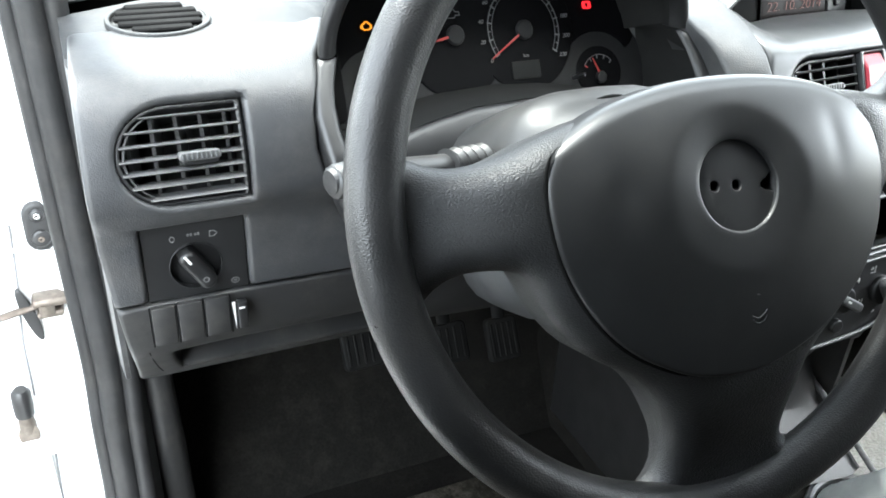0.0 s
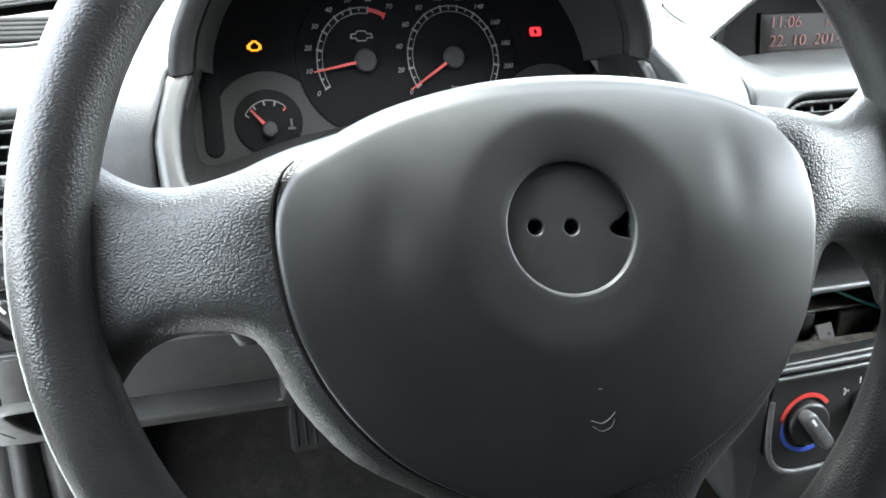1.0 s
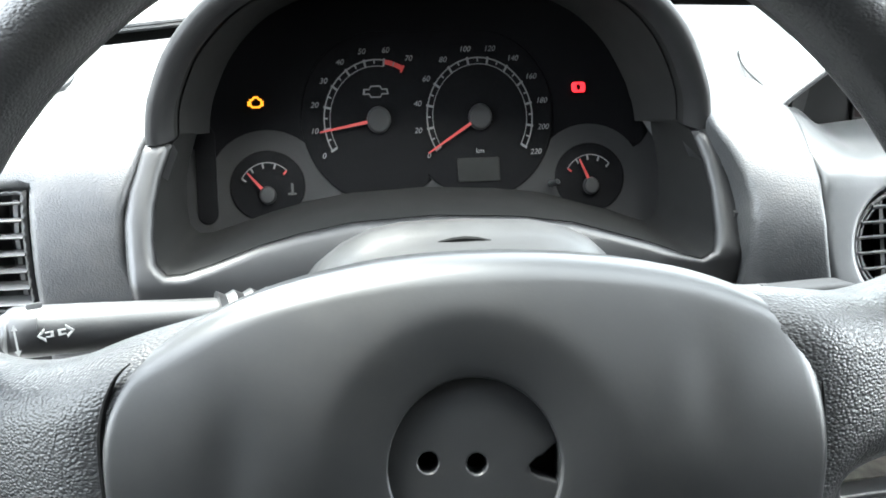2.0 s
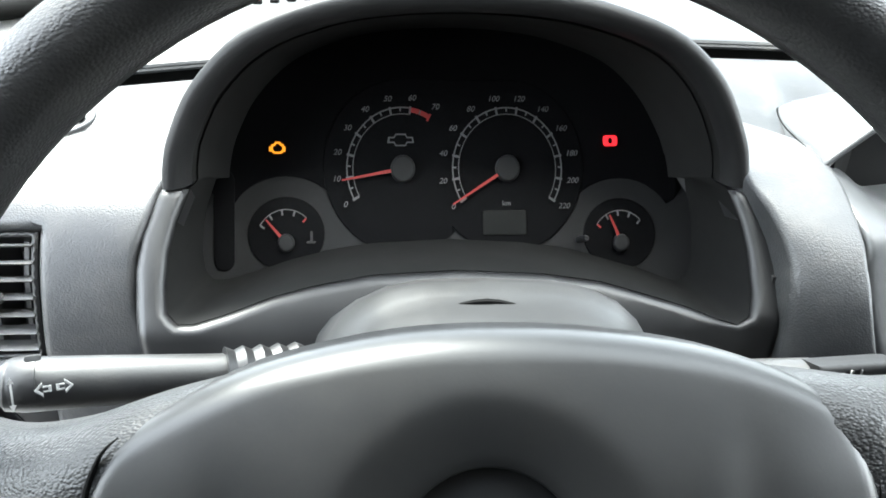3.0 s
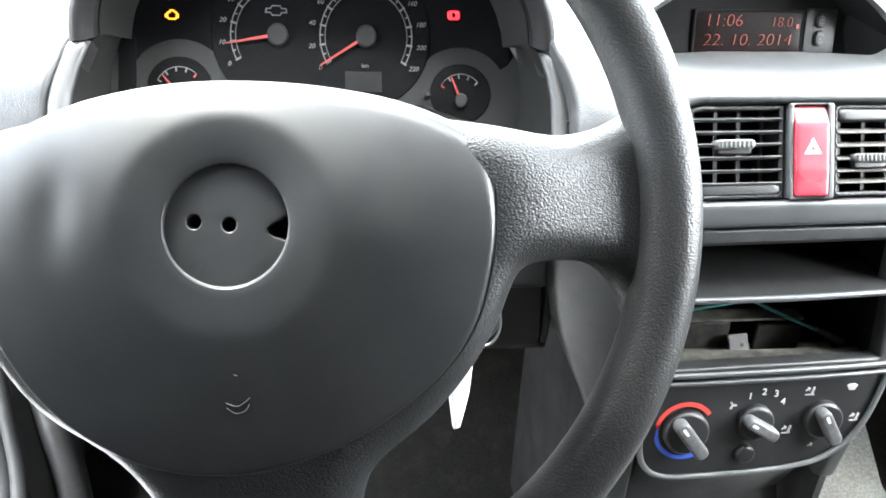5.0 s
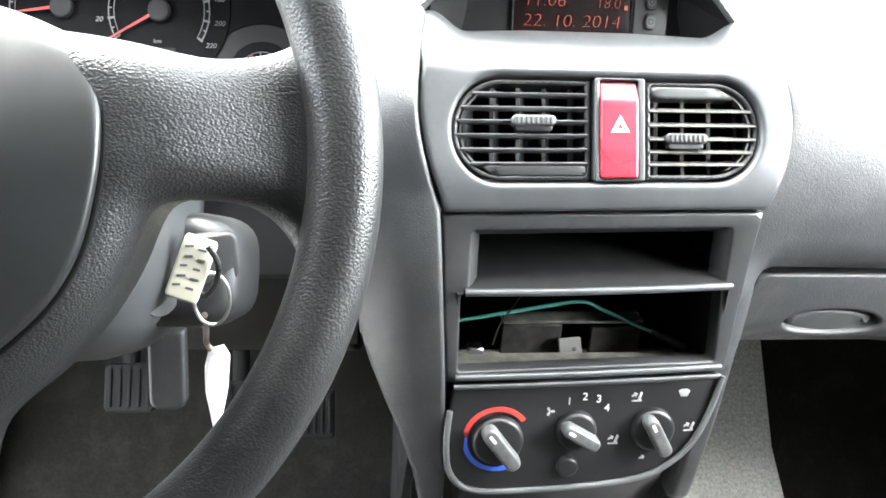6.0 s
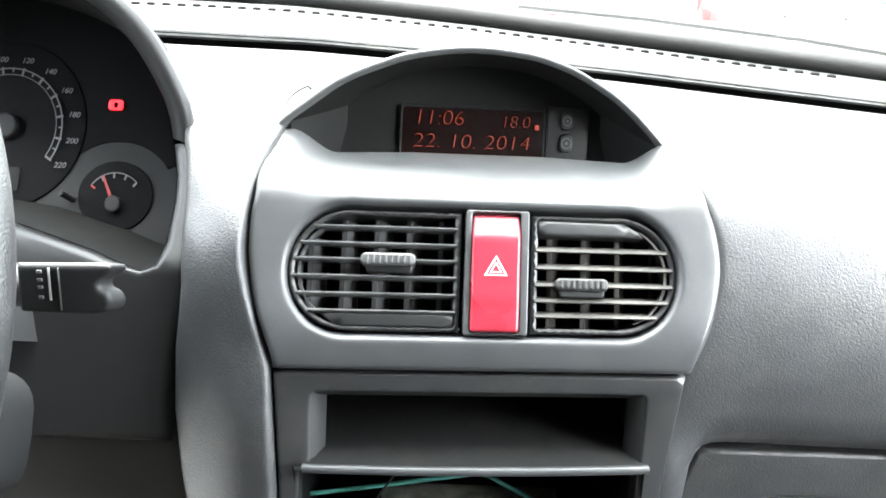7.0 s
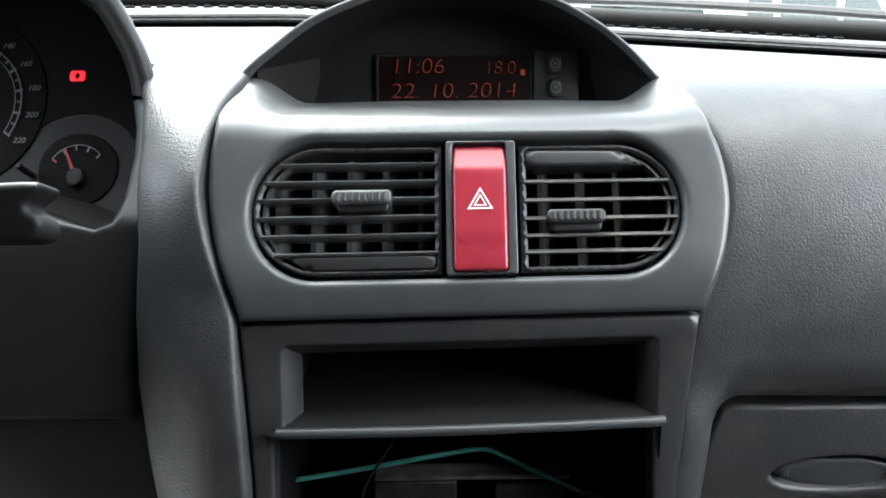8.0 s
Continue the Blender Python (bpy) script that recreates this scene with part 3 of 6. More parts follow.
def base_z(x):
    return lerp_table(((-0.32, 1.13), (-0.15, 1.147), (0.0, 1.152), (0.2, 1.151), (0.36, 1.142), (0.5, 1.132), (0.75, 1.115), (0.95, 1.1), (1.06, 1.09)), x)


xs = [-0.32 + 1.38 * k / 24 for k in range(25)]
pane_rows = []
for k in range(7):
    f = k / 6
    pane_rows.append([(0.37 + (x - 0.37) * (1 - 0.16 * f), base_y(x) * (1 - f) + (0.15 - 0.06 * ((x - 0.37) / 0.7) ** 2) * f + 0.01, base_z(x) * (1 - f) + 1.57 * f) for x in xs])
part("pane", thicken(loft(pane_rows), (0, 0.003, 0.003)), GLASS, screen)
part("bottom_gasket", tube([(x, base_y(x) - 0.004, base_z(x) + 0.001) for x in xs], 0.0098, 10), FRIT, screen, "black rubber gasket")
for x0, x1 in ((-0.32, -0.21), (1.06, 0.95)):
    a, b = Vector((x0, base_y(x0), base_z(x0) - 0.03)), Vector((x1, 0.09, 1.58))
    slab("trim", tube([a + (b - a) * f for f in (0, 0.25, 0.5, 0.75, 1)], [0.035, 0.034, 0.033, 0.033, 0.035], 14), CREAM, "pale trimmed windscreen pillar", "pillar")
wiper = thing("wiper", "black windscreen wiper arm lying at the foot of the glass", "wiper")
part("arm", tube([(x, base_y(x) + 0.055, base_z(x) + 0.012 + 0.01 * math.sin((x - 0.3) * 5)) for x in (0.42, 0.55, 0.7, 0.85, 0.95)], 0.005, 8), BLACK, wiper)
slab("trim", thicken(loft([[(x, base_y(x) + 0.01, base_z(x) - 0.02), (x, base_y(x) + 0.12, base_z(x) - 0.03), (x, base_y(x) + 0.3, base_z(x) - 0.02), (x, base_y(x) + 0.9, base_z(x) - 0.09)] for x in xs]), (0, 0, -0.02)), WHITE, "white bonnet below the windscreen", "bonnet")

# ================= dashboard =================
dash = thing("dashboard", "dark grey grained plastic dashboard, dusty on top", "dashboard")


def groove_y(x):
    return lerp_table(((-0.29, 0.52), (-0.18, 0.545), (0.0, 0.56), (0.24, 0.56), (0.36, 0.57), (0.48, 0.58), (0.67, 0.56), (0.85, 0.5), (1.04, 0.42)), x)


def groove_z(x):
    return lerp_table(((-0.29, 1.09), (-0.18, 1.1), (0.0, 1.114), (0.12, 1.12), (0.24, 1.12), (0.36, 1.115), (0.48, 1.1075), (0.67, 1.096), (0.85, 1.086), (1.04, 1.07)), x)


def front_y(x):
    return lerp_table(((-0.29, 0.43), (-0.114, 0.43), (-0.102, 0.44), (-0.086, 0.47), (-0.07, 0.505), (0.154, 0.505), (0.17, 0.47), (0.186, 0.44), (0.2, 0.445), (0.216, 0.445), (0.248, 0.445), (0.257, 0.475), (0.27, 0.5), (0.445, 0.5), (0.458, 0.475), (0.467, 0.44), (0.6, 0.43), (0.8, 0.38), (1.04, 0.3)), x)


def front_drop(x):
    return lerp_table(((-0.29, 0.012), (-0.12, 0.022), (0.05, 0.028), (0.2, 0.028), (0.36, 0.024), (0.47, 0.018), (0.6, 0.014), (1.04, 0.014)), x)


xs = [-0.275 + 1.31 * k / 131 for k in range(132)]
rows = []
for x in xs:
    y0, y1, z1 = front_y(x), groove_y(x), groove_z(x)
    rows.append([(x, y0 + (y1 - y0) * f, z1 - front_drop(x) * (1 - f) ** 1.6) for f in (0, 0.2, 0.4, 0.6, 0.8, 0.95, 1.0)] + [(x, y1 + 0.004, z1 - 0.004)])
part("top_pad", thicken(loft(rows), (0, 0, -0.012)), DECK, dash)
# groove coloured near-black for the shade under the ledge
part("groove", thicken(loft([[(x, groove_y(x) + 0.002, groove_z(x) - 0.006), (x, groove_y(x) + 0.006, groove_z(x) - 0.014), (x, groove_y(x) + 0.046, groove_z(x) - 0.014), (x, groove_y(x) + 0.048, groove_z(x) + 0.006)] for x in xs]), (0, 0, -0.008)), GAPSHADE, dash, "groove along the dash top, ledge shade in its colour")
ledge = []
for x in xs:
    y0, z0, y1, z1 = groove_y(x) + 0.016, groove_z(x) + 0.0055, base_y(x) - 0.006, base_z(x) - 0.006
    ledge.append([(x, y0 + 0.0012, z0 + 0.0005), (x, y0, z0 + 0.0022), (x, y0 + 0.0008, z0 + 0.004), (x, y0 + 0.003, z0 + 0.005)] + [(x, y0 + 0.006 + (y1 - y0) * f, z0 + 0.0054 + (z1 - z0 - 0.0054) * f) for f in (0.15, 0.4, 0.7, 1.0)])
part("windscreen_ledge", thicken(loft(ledge), (0, 0, -0.0025)), DECK, dash)
# defroster slots along the ledge
grille = thing("defroster_grille", "long strip of small black defroster slots below the windscreen", "defroster grille")
# solid black blocks take the place of the shade in open slots
for k in range(62):
    x = -0.12 + k * 0.0132
    f = 0.7
    y = (groove_y(x) + 0.016) * (1 - f) + base_y(x) * f
    z = (groove_z(x) + 0.0105) * (1 - f) + (base_z(x) - 0.006) * f + 0.001
    part("slot", block(x - 0.0036, y - 0.0035, z - 0.003, x + 0.0036, y + 0.0035, z + 0.0014, 0.0012, 1), GAPSHADE, grille)

# left end of the dash, with openings for the vent and the light switch
LP = [(0.46, 0.798), (0.43, 0.828), (0.402, 0.858), (0.384, 0.88), (0.3775, 0.9), (0.375, 0.93), (0.3745, 0.965), (0.3735, 0.982), (0.367, 0.994), (0.3625, 1.003), (0.3635, 1.02), (0.368, 1.04), (0.376, 1.06), (0.388, 1.075), (0.405, 1.084), (0.425, 1.088), (0.446, 1.0905), (0.475, 1.092)]
lplace, ls, lmax = along(LP)
VC = ls(1.0365)
vent_hole = [(-0.1735, VC - 0.036), (-0.1725, VC + 0.036)] + [(-0.219 + 0.038 * math.cos(radians(a)), VC + 0.036 * math.sin(radians(a))) for a in range(90, 271, 12)]
swz1 = ls(0.9835)
upper_l = [(-0.272, ls(0.9255)), (-0.2495, ls(0.9255)), (-0.2495, swz1), (-0.1785, swz1), (-0.1785, ls(0.9255)), (-0.09, ls(0.9235)), (-0.1, ls(0.96)), (-0.118, ls(1.0)), (-0.126, ls(1.03)), (-0.126, ls(1.055)), (-0.1185, ls(1.076)), (-0.1145, ls(1.084)), (-0.103, ls(1.0888)), (-0.088, lmax), (-0.271, lmax),
           (-0.2748, ls(1.083)), (-0.2765, ls(1.05)), (-0.2775, ls(1.0136)), (-0.276, ls(0.97))]
part("face_left", sheet(upper_l, [vent_hole], lplace, 0.004, 0.025, 0.005, 0.01), DASH, dash)
lower_l = [(-0.2625, ls(0.808)), (-0.245, ls(0.8045)), (-0.05, ls(0.804)), (-0.03, ls(0.9)), (-0.06, ls(0.9215)), (-0.1785, ls(0.9237)), (-0.2495, ls(0.9237)), (-0.2712, ls(0.9237)), (-0.2695, ls(0.905)), (-0.266, ls(0.87)), (-0.2635, ls(0.835))]
slot = [(-0.228, ls(0.8245)), (-0.06, ls(0.8235)), (-0.06, ls(0.874)), (-0.2, ls(0.8735)), (-0.236, ls(0.871)), (-0.2345, ls(0.85))]
part("face_lower_left", sheet(lower_l, [slot], lplace, 0.003, 0.03, 0.005, 0.012), LOWER, dash)
# black sheet gives the pocket the shade of a deep recess
part("pocket_back", sheet([(-0.255, ls(0.81)), (-0.04, ls(0.81)), (-0.04, ls(0.89)), (-0.255, ls(0.89))], [], lambda a, b, h: lplace(a, b, h - 0.032), 0.001, 0.002, 0.01, 0.03), GAPSHADE, dash)
part("pocket_seam", tube([lplace(a, ls(z), -0.0003) for a, z in ((-0.2542, 0.8785), (-0.2515, 0.86), (-0.248, 0.84), (-0.2445, 0.825))], 0.0007, 6), GAPSHADE, dash)
part("end_cap", thicken(loft([[(-0.273, y + 0.006, z), (-0.2755, y + 0.03, z), (-0.2755, max(0.5, y + 0.05), z), (-0.275, 0.6, z)] for y, z in ((0.452, 0.806), (0.402, 0.858), (0.378, 0.9), (0.375, 0.95), (0.364, 1.0), (0.372, 1.05), (0.384, 1.07), (0.405, 1.082))]), (0.004, 0, 0)), DASH, dash)

# knee panel under the column and round to the console
KP = [(0.41, 0.8565), (0.378, 0.858), (0.366, 0.866), (0.36, 0.9), (0.357, 0.929)]


def knee_shift(x):
    return lerp_table(((-0.09, 0.017), (-0.02, 0.008), (0.08, 0.0), (0.2, -0.004)), x)


kplace, ks, kmax = along(KP, knee_shift)
part("knee_panel", sheet([(-0.055, 0.0), (0.222, 0.0), (0.2035, ks(0.875)), (0.1985, kmax), (-0.055, kmax)], [], kplace, 0.003, 0.02, 0.01, 0.015), BLACK, dash, "black knee panel")

# padded pillar between the cluster and the console
PP = [(0.345, 0.70), (0.332, 0.80), (0.331, 0.87), (0.335, 0.94), (0.340, 1.0), (0.347, 1.04), (0.358, 1.062), (0.375, 1.08), (0.4, 1.0915), (0.44, 1.0985), (0.47, 1.1035), (0.5, 1.108), (0.52, 1.1105)]
pflat, ps, pmax = along(PP)


def console_left(z):
    return lerp_table(((0.7, 0.2655), (0.8, 0.264), (0.88, 0.2605), (0.954, 0.2555), (0.988, 0.2535), (1.0, 0.251), (1.01, 0.2463), (1.024, 0.2422), (1.04, 0.2387), (1.05, 0.2382), (1.062, 0.2388), (1.081, 0.242), (1.1, 0.25)), z)


def pplace(a, s, h):
    """The strip leans out towards the console until it is flush with it."""
    p = pflat(a, s, h)
    out = lerp_table(((0.7, 0.042), (0.88, 0.041), (0.96, 0.034), (1.0, 0.026), (1.05, 0.025), (1.07, 0.02), (1.09, 0.008), (1.1, 0.0)), p.z)
    f = min(1.0, max(0.0, (a - 0.2) / (console_left(p.z) - 0.2)))
    p.y -= out * (1.85 * f - 0.85 * f * f)
    return p


pillar = [(0.254, ps(0.76)), (0.243, ps(0.81)), (0.2325, ps(0.841)), (0.2245, ps(0.858)), (0.2145, ps(0.881)), (0.2075, ps(0.9)), (0.2035, ps(0.918)), (0.1995, ps(0.95)), (0.2005, ps(0.985)), (0.203, ps(1.005)), (0.2048, ps(1.02)), (0.2045, ps(1.037)), (0.2047, ps(1.05)), (0.2052, ps(1.058)), (0.2035, ps(1.07)), (0.2, ps(1.08)), (0.1965, ps(1.086)), (0.192, ps(1.0925)), (0.187, ps(1.0978)), (0.172, ps(1.1)), (0.156, pmax)]
pillar += [(console_left(z), ps(z)) for z in (1.0975, 1.09, 1.081, 1.07, 1.062, 1.05, 1.045, 1.035, 1.024, 1.01, 0.99, 0.954, 0.9, 0.85, 0.8, 0.76)]
part("padded_pillar", sheet(pillar, [], pplace, 0.0035, 0.05, 0.006, 0.01), DASH, dash, "grained padded strip beside the console")
part("pillar_side", thicken(loft([[(0.203, 0.36, z), (0.205, 0.4, z), (0.215, 0.46, z)] for z in (0.87, 0.95, 1.03, 1.045)]), (0.004, 0, 0)), LOWER, dash)
part("console_side", thicken(loft([[(console_left(z) - 0.01 - max(0, (0.9 - z) * 0.1), 0.335, z), (console_left(z) - 0.012, 0.42, z), (console_left(z) - 0.012, 0.6, z)] for z in (0.5, 0.6, 0.7, 0.8, 0.9)]), (0.006, 0, 0)), BLACK, dash)

# passenger side, with a padded strip that runs down beside the console
GP = [(0.345, 0.70), (0.332, 0.80), (0.331, 0.87), (0.336, 0.92), (0.343, 0.95), (0.343, 0.98), (0.349, 1.02), (0.362, 1.052), (0.383, 1.077), (0.41, 1.09), (0.44, 1.094), (0.48, 1.0955)]


def shift(x):
    return lerp_table(((0.46, 0.0), (0.6, 0.0), (0.8, -0.035), (1.04, -0.12)), x)


def sag(x):
    return lerp_table(((0.46, 0.0), (0.6, 0.002), (0.67, 0.006), (0.85, 0.018), (1.04, 0.032)), x)


gflat, gs, gmax = along(GP, shift, sag)


def console_right(z):
    return lerp_table(((0.7, 0.447), (0.8, 0.449), (0.875, 0.4525), (0.945, 0.4605), (0.986, 0.4652), (0.995, 0.4685), (1.005, 0.4725), (1.017, 0.4767), (1.03, 0.4798), (1.039, 0.4808), (1.05, 0.48), (1.0616, 0.477), (1.074, 0.472), (1.094, 0.458)), z)


def gplace(a, s, h):
    p = gflat(a, s, h)
    z = p.z + sag(a)
    curl = max(0.0, (0.949 - z) / 0.0195)
    p.y += 0.028 * min(1.2, curl) ** 2 * smoothstep(0.014, 0.036, a - console_right(z))
    return p


strip_z = (1.086, 1.077, 1.067, 1.058, 1.05, 1.039, 1.03, 1.015, 1.0, 0.988, 0.97, 0.945, 0.92, 0.89, 0.86, 0.83, 0.8, 0.77, 0.74)
face_r = [(1.03, gs(0.9295)), (1.03, gmax), (0.46, gmax)] + [(console_right(z), gs(z)) for z in strip_z]
face_r += [(console_right(z) + w, gs(z)) for z, w in ((0.74, 0.016), (0.8, 0.017), (0.85, 0.019), (0.88, 0.021), (0.905, 0.0222), (0.918, 0.0235), (0.926, 0.027), (0.9295, 0.035))]
part("face_passenger", sheet(face_r, [], gplace, 0.005, 0.03, 0.006, 0.012), DASH, dash, sharp=60)
part("console_side_right", thicken(loft([[(console_right(z) + 0.013, 0.345, z), (console_right(z) + 0.018, 0.42, z), (console_right(z) + 0.02, 0.6, z)] for z in (0.5, 0.6, 0.7, 0.8, 0.88, 0.92)]), (-0.006, 0, 0)), LOWER, dash)

glove = thing("glove_box", "closed dark grey glove box with an oval pull", "glove box")
BP = [(0.40, 0.858), (0.375, 0.862), (0.362, 0.875), (0.357, 0.9), (0.357, 0.927)]
bplace, bs, bmax = along(BP, shift)
lid = [(0.472, 0.0), (0.4755, bs(0.875)), (0.4795, bs(0.9)), (0.484, bs(0.917)), (0.489, bmax), (1.0, bmax), (1.0, 0.0)]
pull = [(0.5545 + 0.038 * math.cos(t), bs(0.886) + 0.0115 * math.sin(t)) for t in [2 * math.pi * k / 28 for k in range(28)]]
part("lid", sheet(lid, [pull], bplace, 0.003, 0.02, 0.006, 0.016), DASH, glove)
pm = facing((0.5545, 0.362, 0.886), (0, -1, 0.15))
part("handle", sheet([(0.0345 * math.cos(t), 0.0098 * math.sin(t)) for t in [2 * math.pi * k / 28 for k in range(28)]], [], local(pm), 0.004, 0.006, 0.004, 0.008, dome=lambda a, b: -0.004 * (1 if b < -0.002 else 0.2)), SATIN, glove, "oval pull handle")
part("handle_well", sheet([(0.04 * math.cos(t), 0.0135 * math.sin(t)) for t in [2 * math.pi * k / 28 for k in range(28)]], [], local(facing((0.5545, 0.376, 0.885), (0, -1, 0.1))), 0.001, 0.004, 0.006, 0.02), GAPSHADE, glove)
part("box_underside", thicken(loft([[(x, 0.4, 0.86), (x, 0.5, 0.86), (x, 0.62, 0.9)] for x in (0.5, 0.75, 1.0)]), (0, 0, 0.01)), LOWER, glove)

# round speaker vent on the dash top, driver's end
spk = thing("dash_top_vent", "round slotted demister vent in the dash top", "vent")
sm = facing((-0.208, 0.488, groove_z(-0.2) - 0.0025), (0, -0.08, 1), (0, 1, 0))
part("ring", sheet(disc(0, 0, 0.037, 36), [disc(0, 0, 0.0335, 36)], local(sm), 0.001, 0.003, 0.005, 0.02), DECK, spk)
# slot blocks coloured black where an open slot would be in shade
for k in range(5):
    b = -0.024 + k * 0.012
    w = math.sqrt(0.033 ** 2 - b * b) - 0.002
    part("slot", moved(block(-w, b - 0.0042, -0.002, w, b + 0.0042, 0.0012, 0.0011, 1), sm), GAPSHADE, spk, "black slot")

# ================= air vents =================
def air_vent(place, sc, x_flat, x_round, half, sgn, tilt, tab_x, heights, tab_row, label, depth=0.03, plate=False, lip=False, blade_mat=None):
    """A vent set in a panel: a housing square at x_flat and round at x_round, level blades at the given shares of its height, upright vanes behind and a thumb tab."""
    top = thing("air_vent", label, "air vent", "dashboard air vents")
    rc = x_round - sgn * half * 0.97
    arc = [(rc + sgn * half * math.cos(radians(a)), sc + half * math.sin(radians(a))) for a in range(90, -91, -10)]
    outer = [(x_flat, sc + half)] + arc + [(x_flat, sc - half)]
    q = half - 0.0028
    arc2 = [(rc + sgn * q * math.cos(radians(a)), sc + q * math.sin(radians(a))) for a in range(90, -91, -10)]
    inner = [(x_flat + sgn * 0.003, sc + q)] + arc2 + [(x_flat + sgn * 0.003, sc - q)]
    part("housing", sheet(outer, [inner], lambda a, b, h: place(a, b, h - 0.004), 0.0012, depth + 0.01, 0.005, 0.05), BLACK, top)
    # black sheet stands in for the shade behind the blades
    part("backing", sheet(outer, [], lambda a, b, h: place(a, b, h - depth - 0.012), 0.001, 0.002, 0.008, 0.05), GAPSHADE, top)

    def reach(b):
        d = abs(b - sc)
        return rc + sgn * math.sqrt(max(0.0, q * q - d * d))
    t = radians(tilt)
    for k, share in enumerate(heights):
        b = sc - q + 2 * q * share
        x0, x1 = sorted((x_flat + sgn * 0.002, reach(b) + sgn * 0.001))
        prof = [(-0.0045, 0.0006), (0.0, 0.0009), (0.0035, 0.0009), (0.0046, 0.0), (0.0035, -0.0009), (0.0, -0.0009), (-0.0045, -0.0006)]
        rows_ = [[place(x, b + u * math.sin(t) + w * math.cos(t), -0.007 + u * math.cos(t) - w * math.sin(t)) for u, w in prof] for x in (x0, x0 + (x1 - x0) / 3, x0 + 2 * (x1 - x0) / 3, x1)]
        part("blade", loft(rows_, closed=True, caps=True), blade_mat or VENT, top)
        if k == tab_row:
            def tp(a, c, h, b=b):
                return place(tab_x + a, b + c + 0.003 * math.sin(t), h + 0.0015)
            tab = part("thumb_tab", sheet(rrect(-0.0135, -0.0031, 0.0135, 0.0031, 0.0027), [], tp, 0.0012, 0.008, 0.002, 0.004), GRIP if blade_mat is None else FRAME, top, "ribbed grey thumb tab")
            for j in range(8):
                xx = -0.0105 + j * 0.003
                part("rib", sheet(rrect(xx - 0.0008, -0.0022, xx + 0.0008, 0.0022, 0.0006), [], lambda a, c, h: tp(a, c, h + 0.0009), 0.0004, 0.0008, 0.002, 0.004), SATIN if blade_mat is None else FRAME, tab)
            part("tab_stem", sheet(rrect(-0.011, -0.0062, 0.012, 0.0, 0.002), [], lambda a, c, h: tp(a, c, h - 0.0035), 0.0008, 0.005, 0.003, 0.006), BLACK, tab)
    n = 4 if plate else 5
    for j in range(n):
        x = x_flat + (reach(sc) - x_flat) * (j + 0.6) / n
        lim = math.sqrt(max(1e-6, q * q - max(0.0, sgn * (x - rc)) ** 2)) if sgn * (x - rc) > 0 else q
        rows_ = [[place(x - 0.0012, sc + f * lim, -0.016), place(x + 0.0012, sc + f * lim, -0.016), place(x + 0.0075, sc + f * lim, -0.031), place(x + 0.0052, sc + f * lim, -0.031)] for f in (-1, -0.33, 0.33, 1)]
        part("vane", loft(rows_, closed=True, caps=True), blade_mat or VENT, top)
    ends = [(rc + sgn * (q - 0.0015) * math.cos(radians(a)), sc + (q - 0.0015) * math.sin(radians(a))) for a in range(62, -69, -10)]
    part("barrel_end", thicken(loft([[place(a, b, h) for a, b in ends] for h in (-0.006, -0.009, -0.013)]), (-sgn * 0.0014, 0, 0)), blade_mat or VENT, top, "rounded end of the barrel")
    if plate:
        x0, x1 = sorted((x_flat + sgn * 0.003, rc))
        part("barrel_top", sheet([(x0, sc + q - 0.0078), (x1 + 0.0135, sc + q - 0.0078), (x1 + 0.0105, sc + q - 0.0048), (x1 + 0.003, sc + q - 0.0005), (x0, sc + q)], [], lambda a, b, h: place(a, b, h - 0.003), 0.0016, 0.012, 0.005, 0.05), FRAME, top, "dusty top of the turning barrel")
    if lip:
        x0, x1 = x_flat + sgn * 0.003, rc + sgn * 0.0115
        part("barrel_lip", sheet([(x0, sc - q), (x1 - sgn * 0.006, sc - q), (x1, sc - q + 0.0042), (x1 + sgn * 0.002, sc - q + 0.0062), (x0, sc - q + 0.0062)][::-sgn], [], lambda a, b, h: place(a, b, h - 0.0035), 0.0007, 0.012, 0.005, 0.05), BLACK, top, "dark lower lip of the barrel")
    return top


air_vent(lplace, VC, -0.1745, -0.2555, 0.035, -1, -8, -0.205, (0.07, 0.215, 0.36, 0.5, 0.645, 0.785, 0.93), 3, "dark half-round air vent at the end of the dash, blades dusty")

# ================= light switch panel =================
lsw = thing("light_switch_panel", "black light switch panel with a rotary knob and small buttons", "switch panel")
SWP = along([(0.379, 0.85), (0.379, 1.0)])
swplace, sws = SWP[0], SWP[1]
KX, KZ = -0.2145, sws(0.9485)
part("panel", sheet(rrect(-0.249, sws(0.9247), -0.179, sws(0.983), 0.002), [disc(KX, KZ, 0.0182, 32)], swplace, 0.0008, 0.004, 0.005, 0.02), BLACK, lsw)
part("knob_well", sheet(disc(KX, KZ, 0.019, 32), [], lambda a, b, h: swplace(a, b, h - 0.006), 0.001, 0.002, 0.006, 0.02), BLACK, lsw)
part("well_rim", sheet(disc(KX, KZ, 0.0186, 40), [disc(KX, KZ, 0.0176, 40)], lambda a, b, h: swplace(a, b, h + 0.0006), 0.0003, 0.002, 0.004, 0.02), BLACK, lsw)
km = facing(swplace(KX, KZ, 0.0), (0, -1, 0)) @ pose(0, 0, 0, 0, 0, 32)
knob = part("knob", moved(sheet(rrect(-0.0065, -0.018, 0.0065, 0.0165, 0.006), [], lambda a, b, h: Vector((a, b, h)), 0.004, 0.012, 0.003, 0.006, dome=lambda a, b: 0.009), km), BLACK, lsw, "black grip of the rotary knob")
part("pointer", moved(block(-0.0009, 0.0075, 0.0088, 0.0009, 0.0155, 0.0094, 0.0003, 1), km), PRINT, knob, "white pointer line")
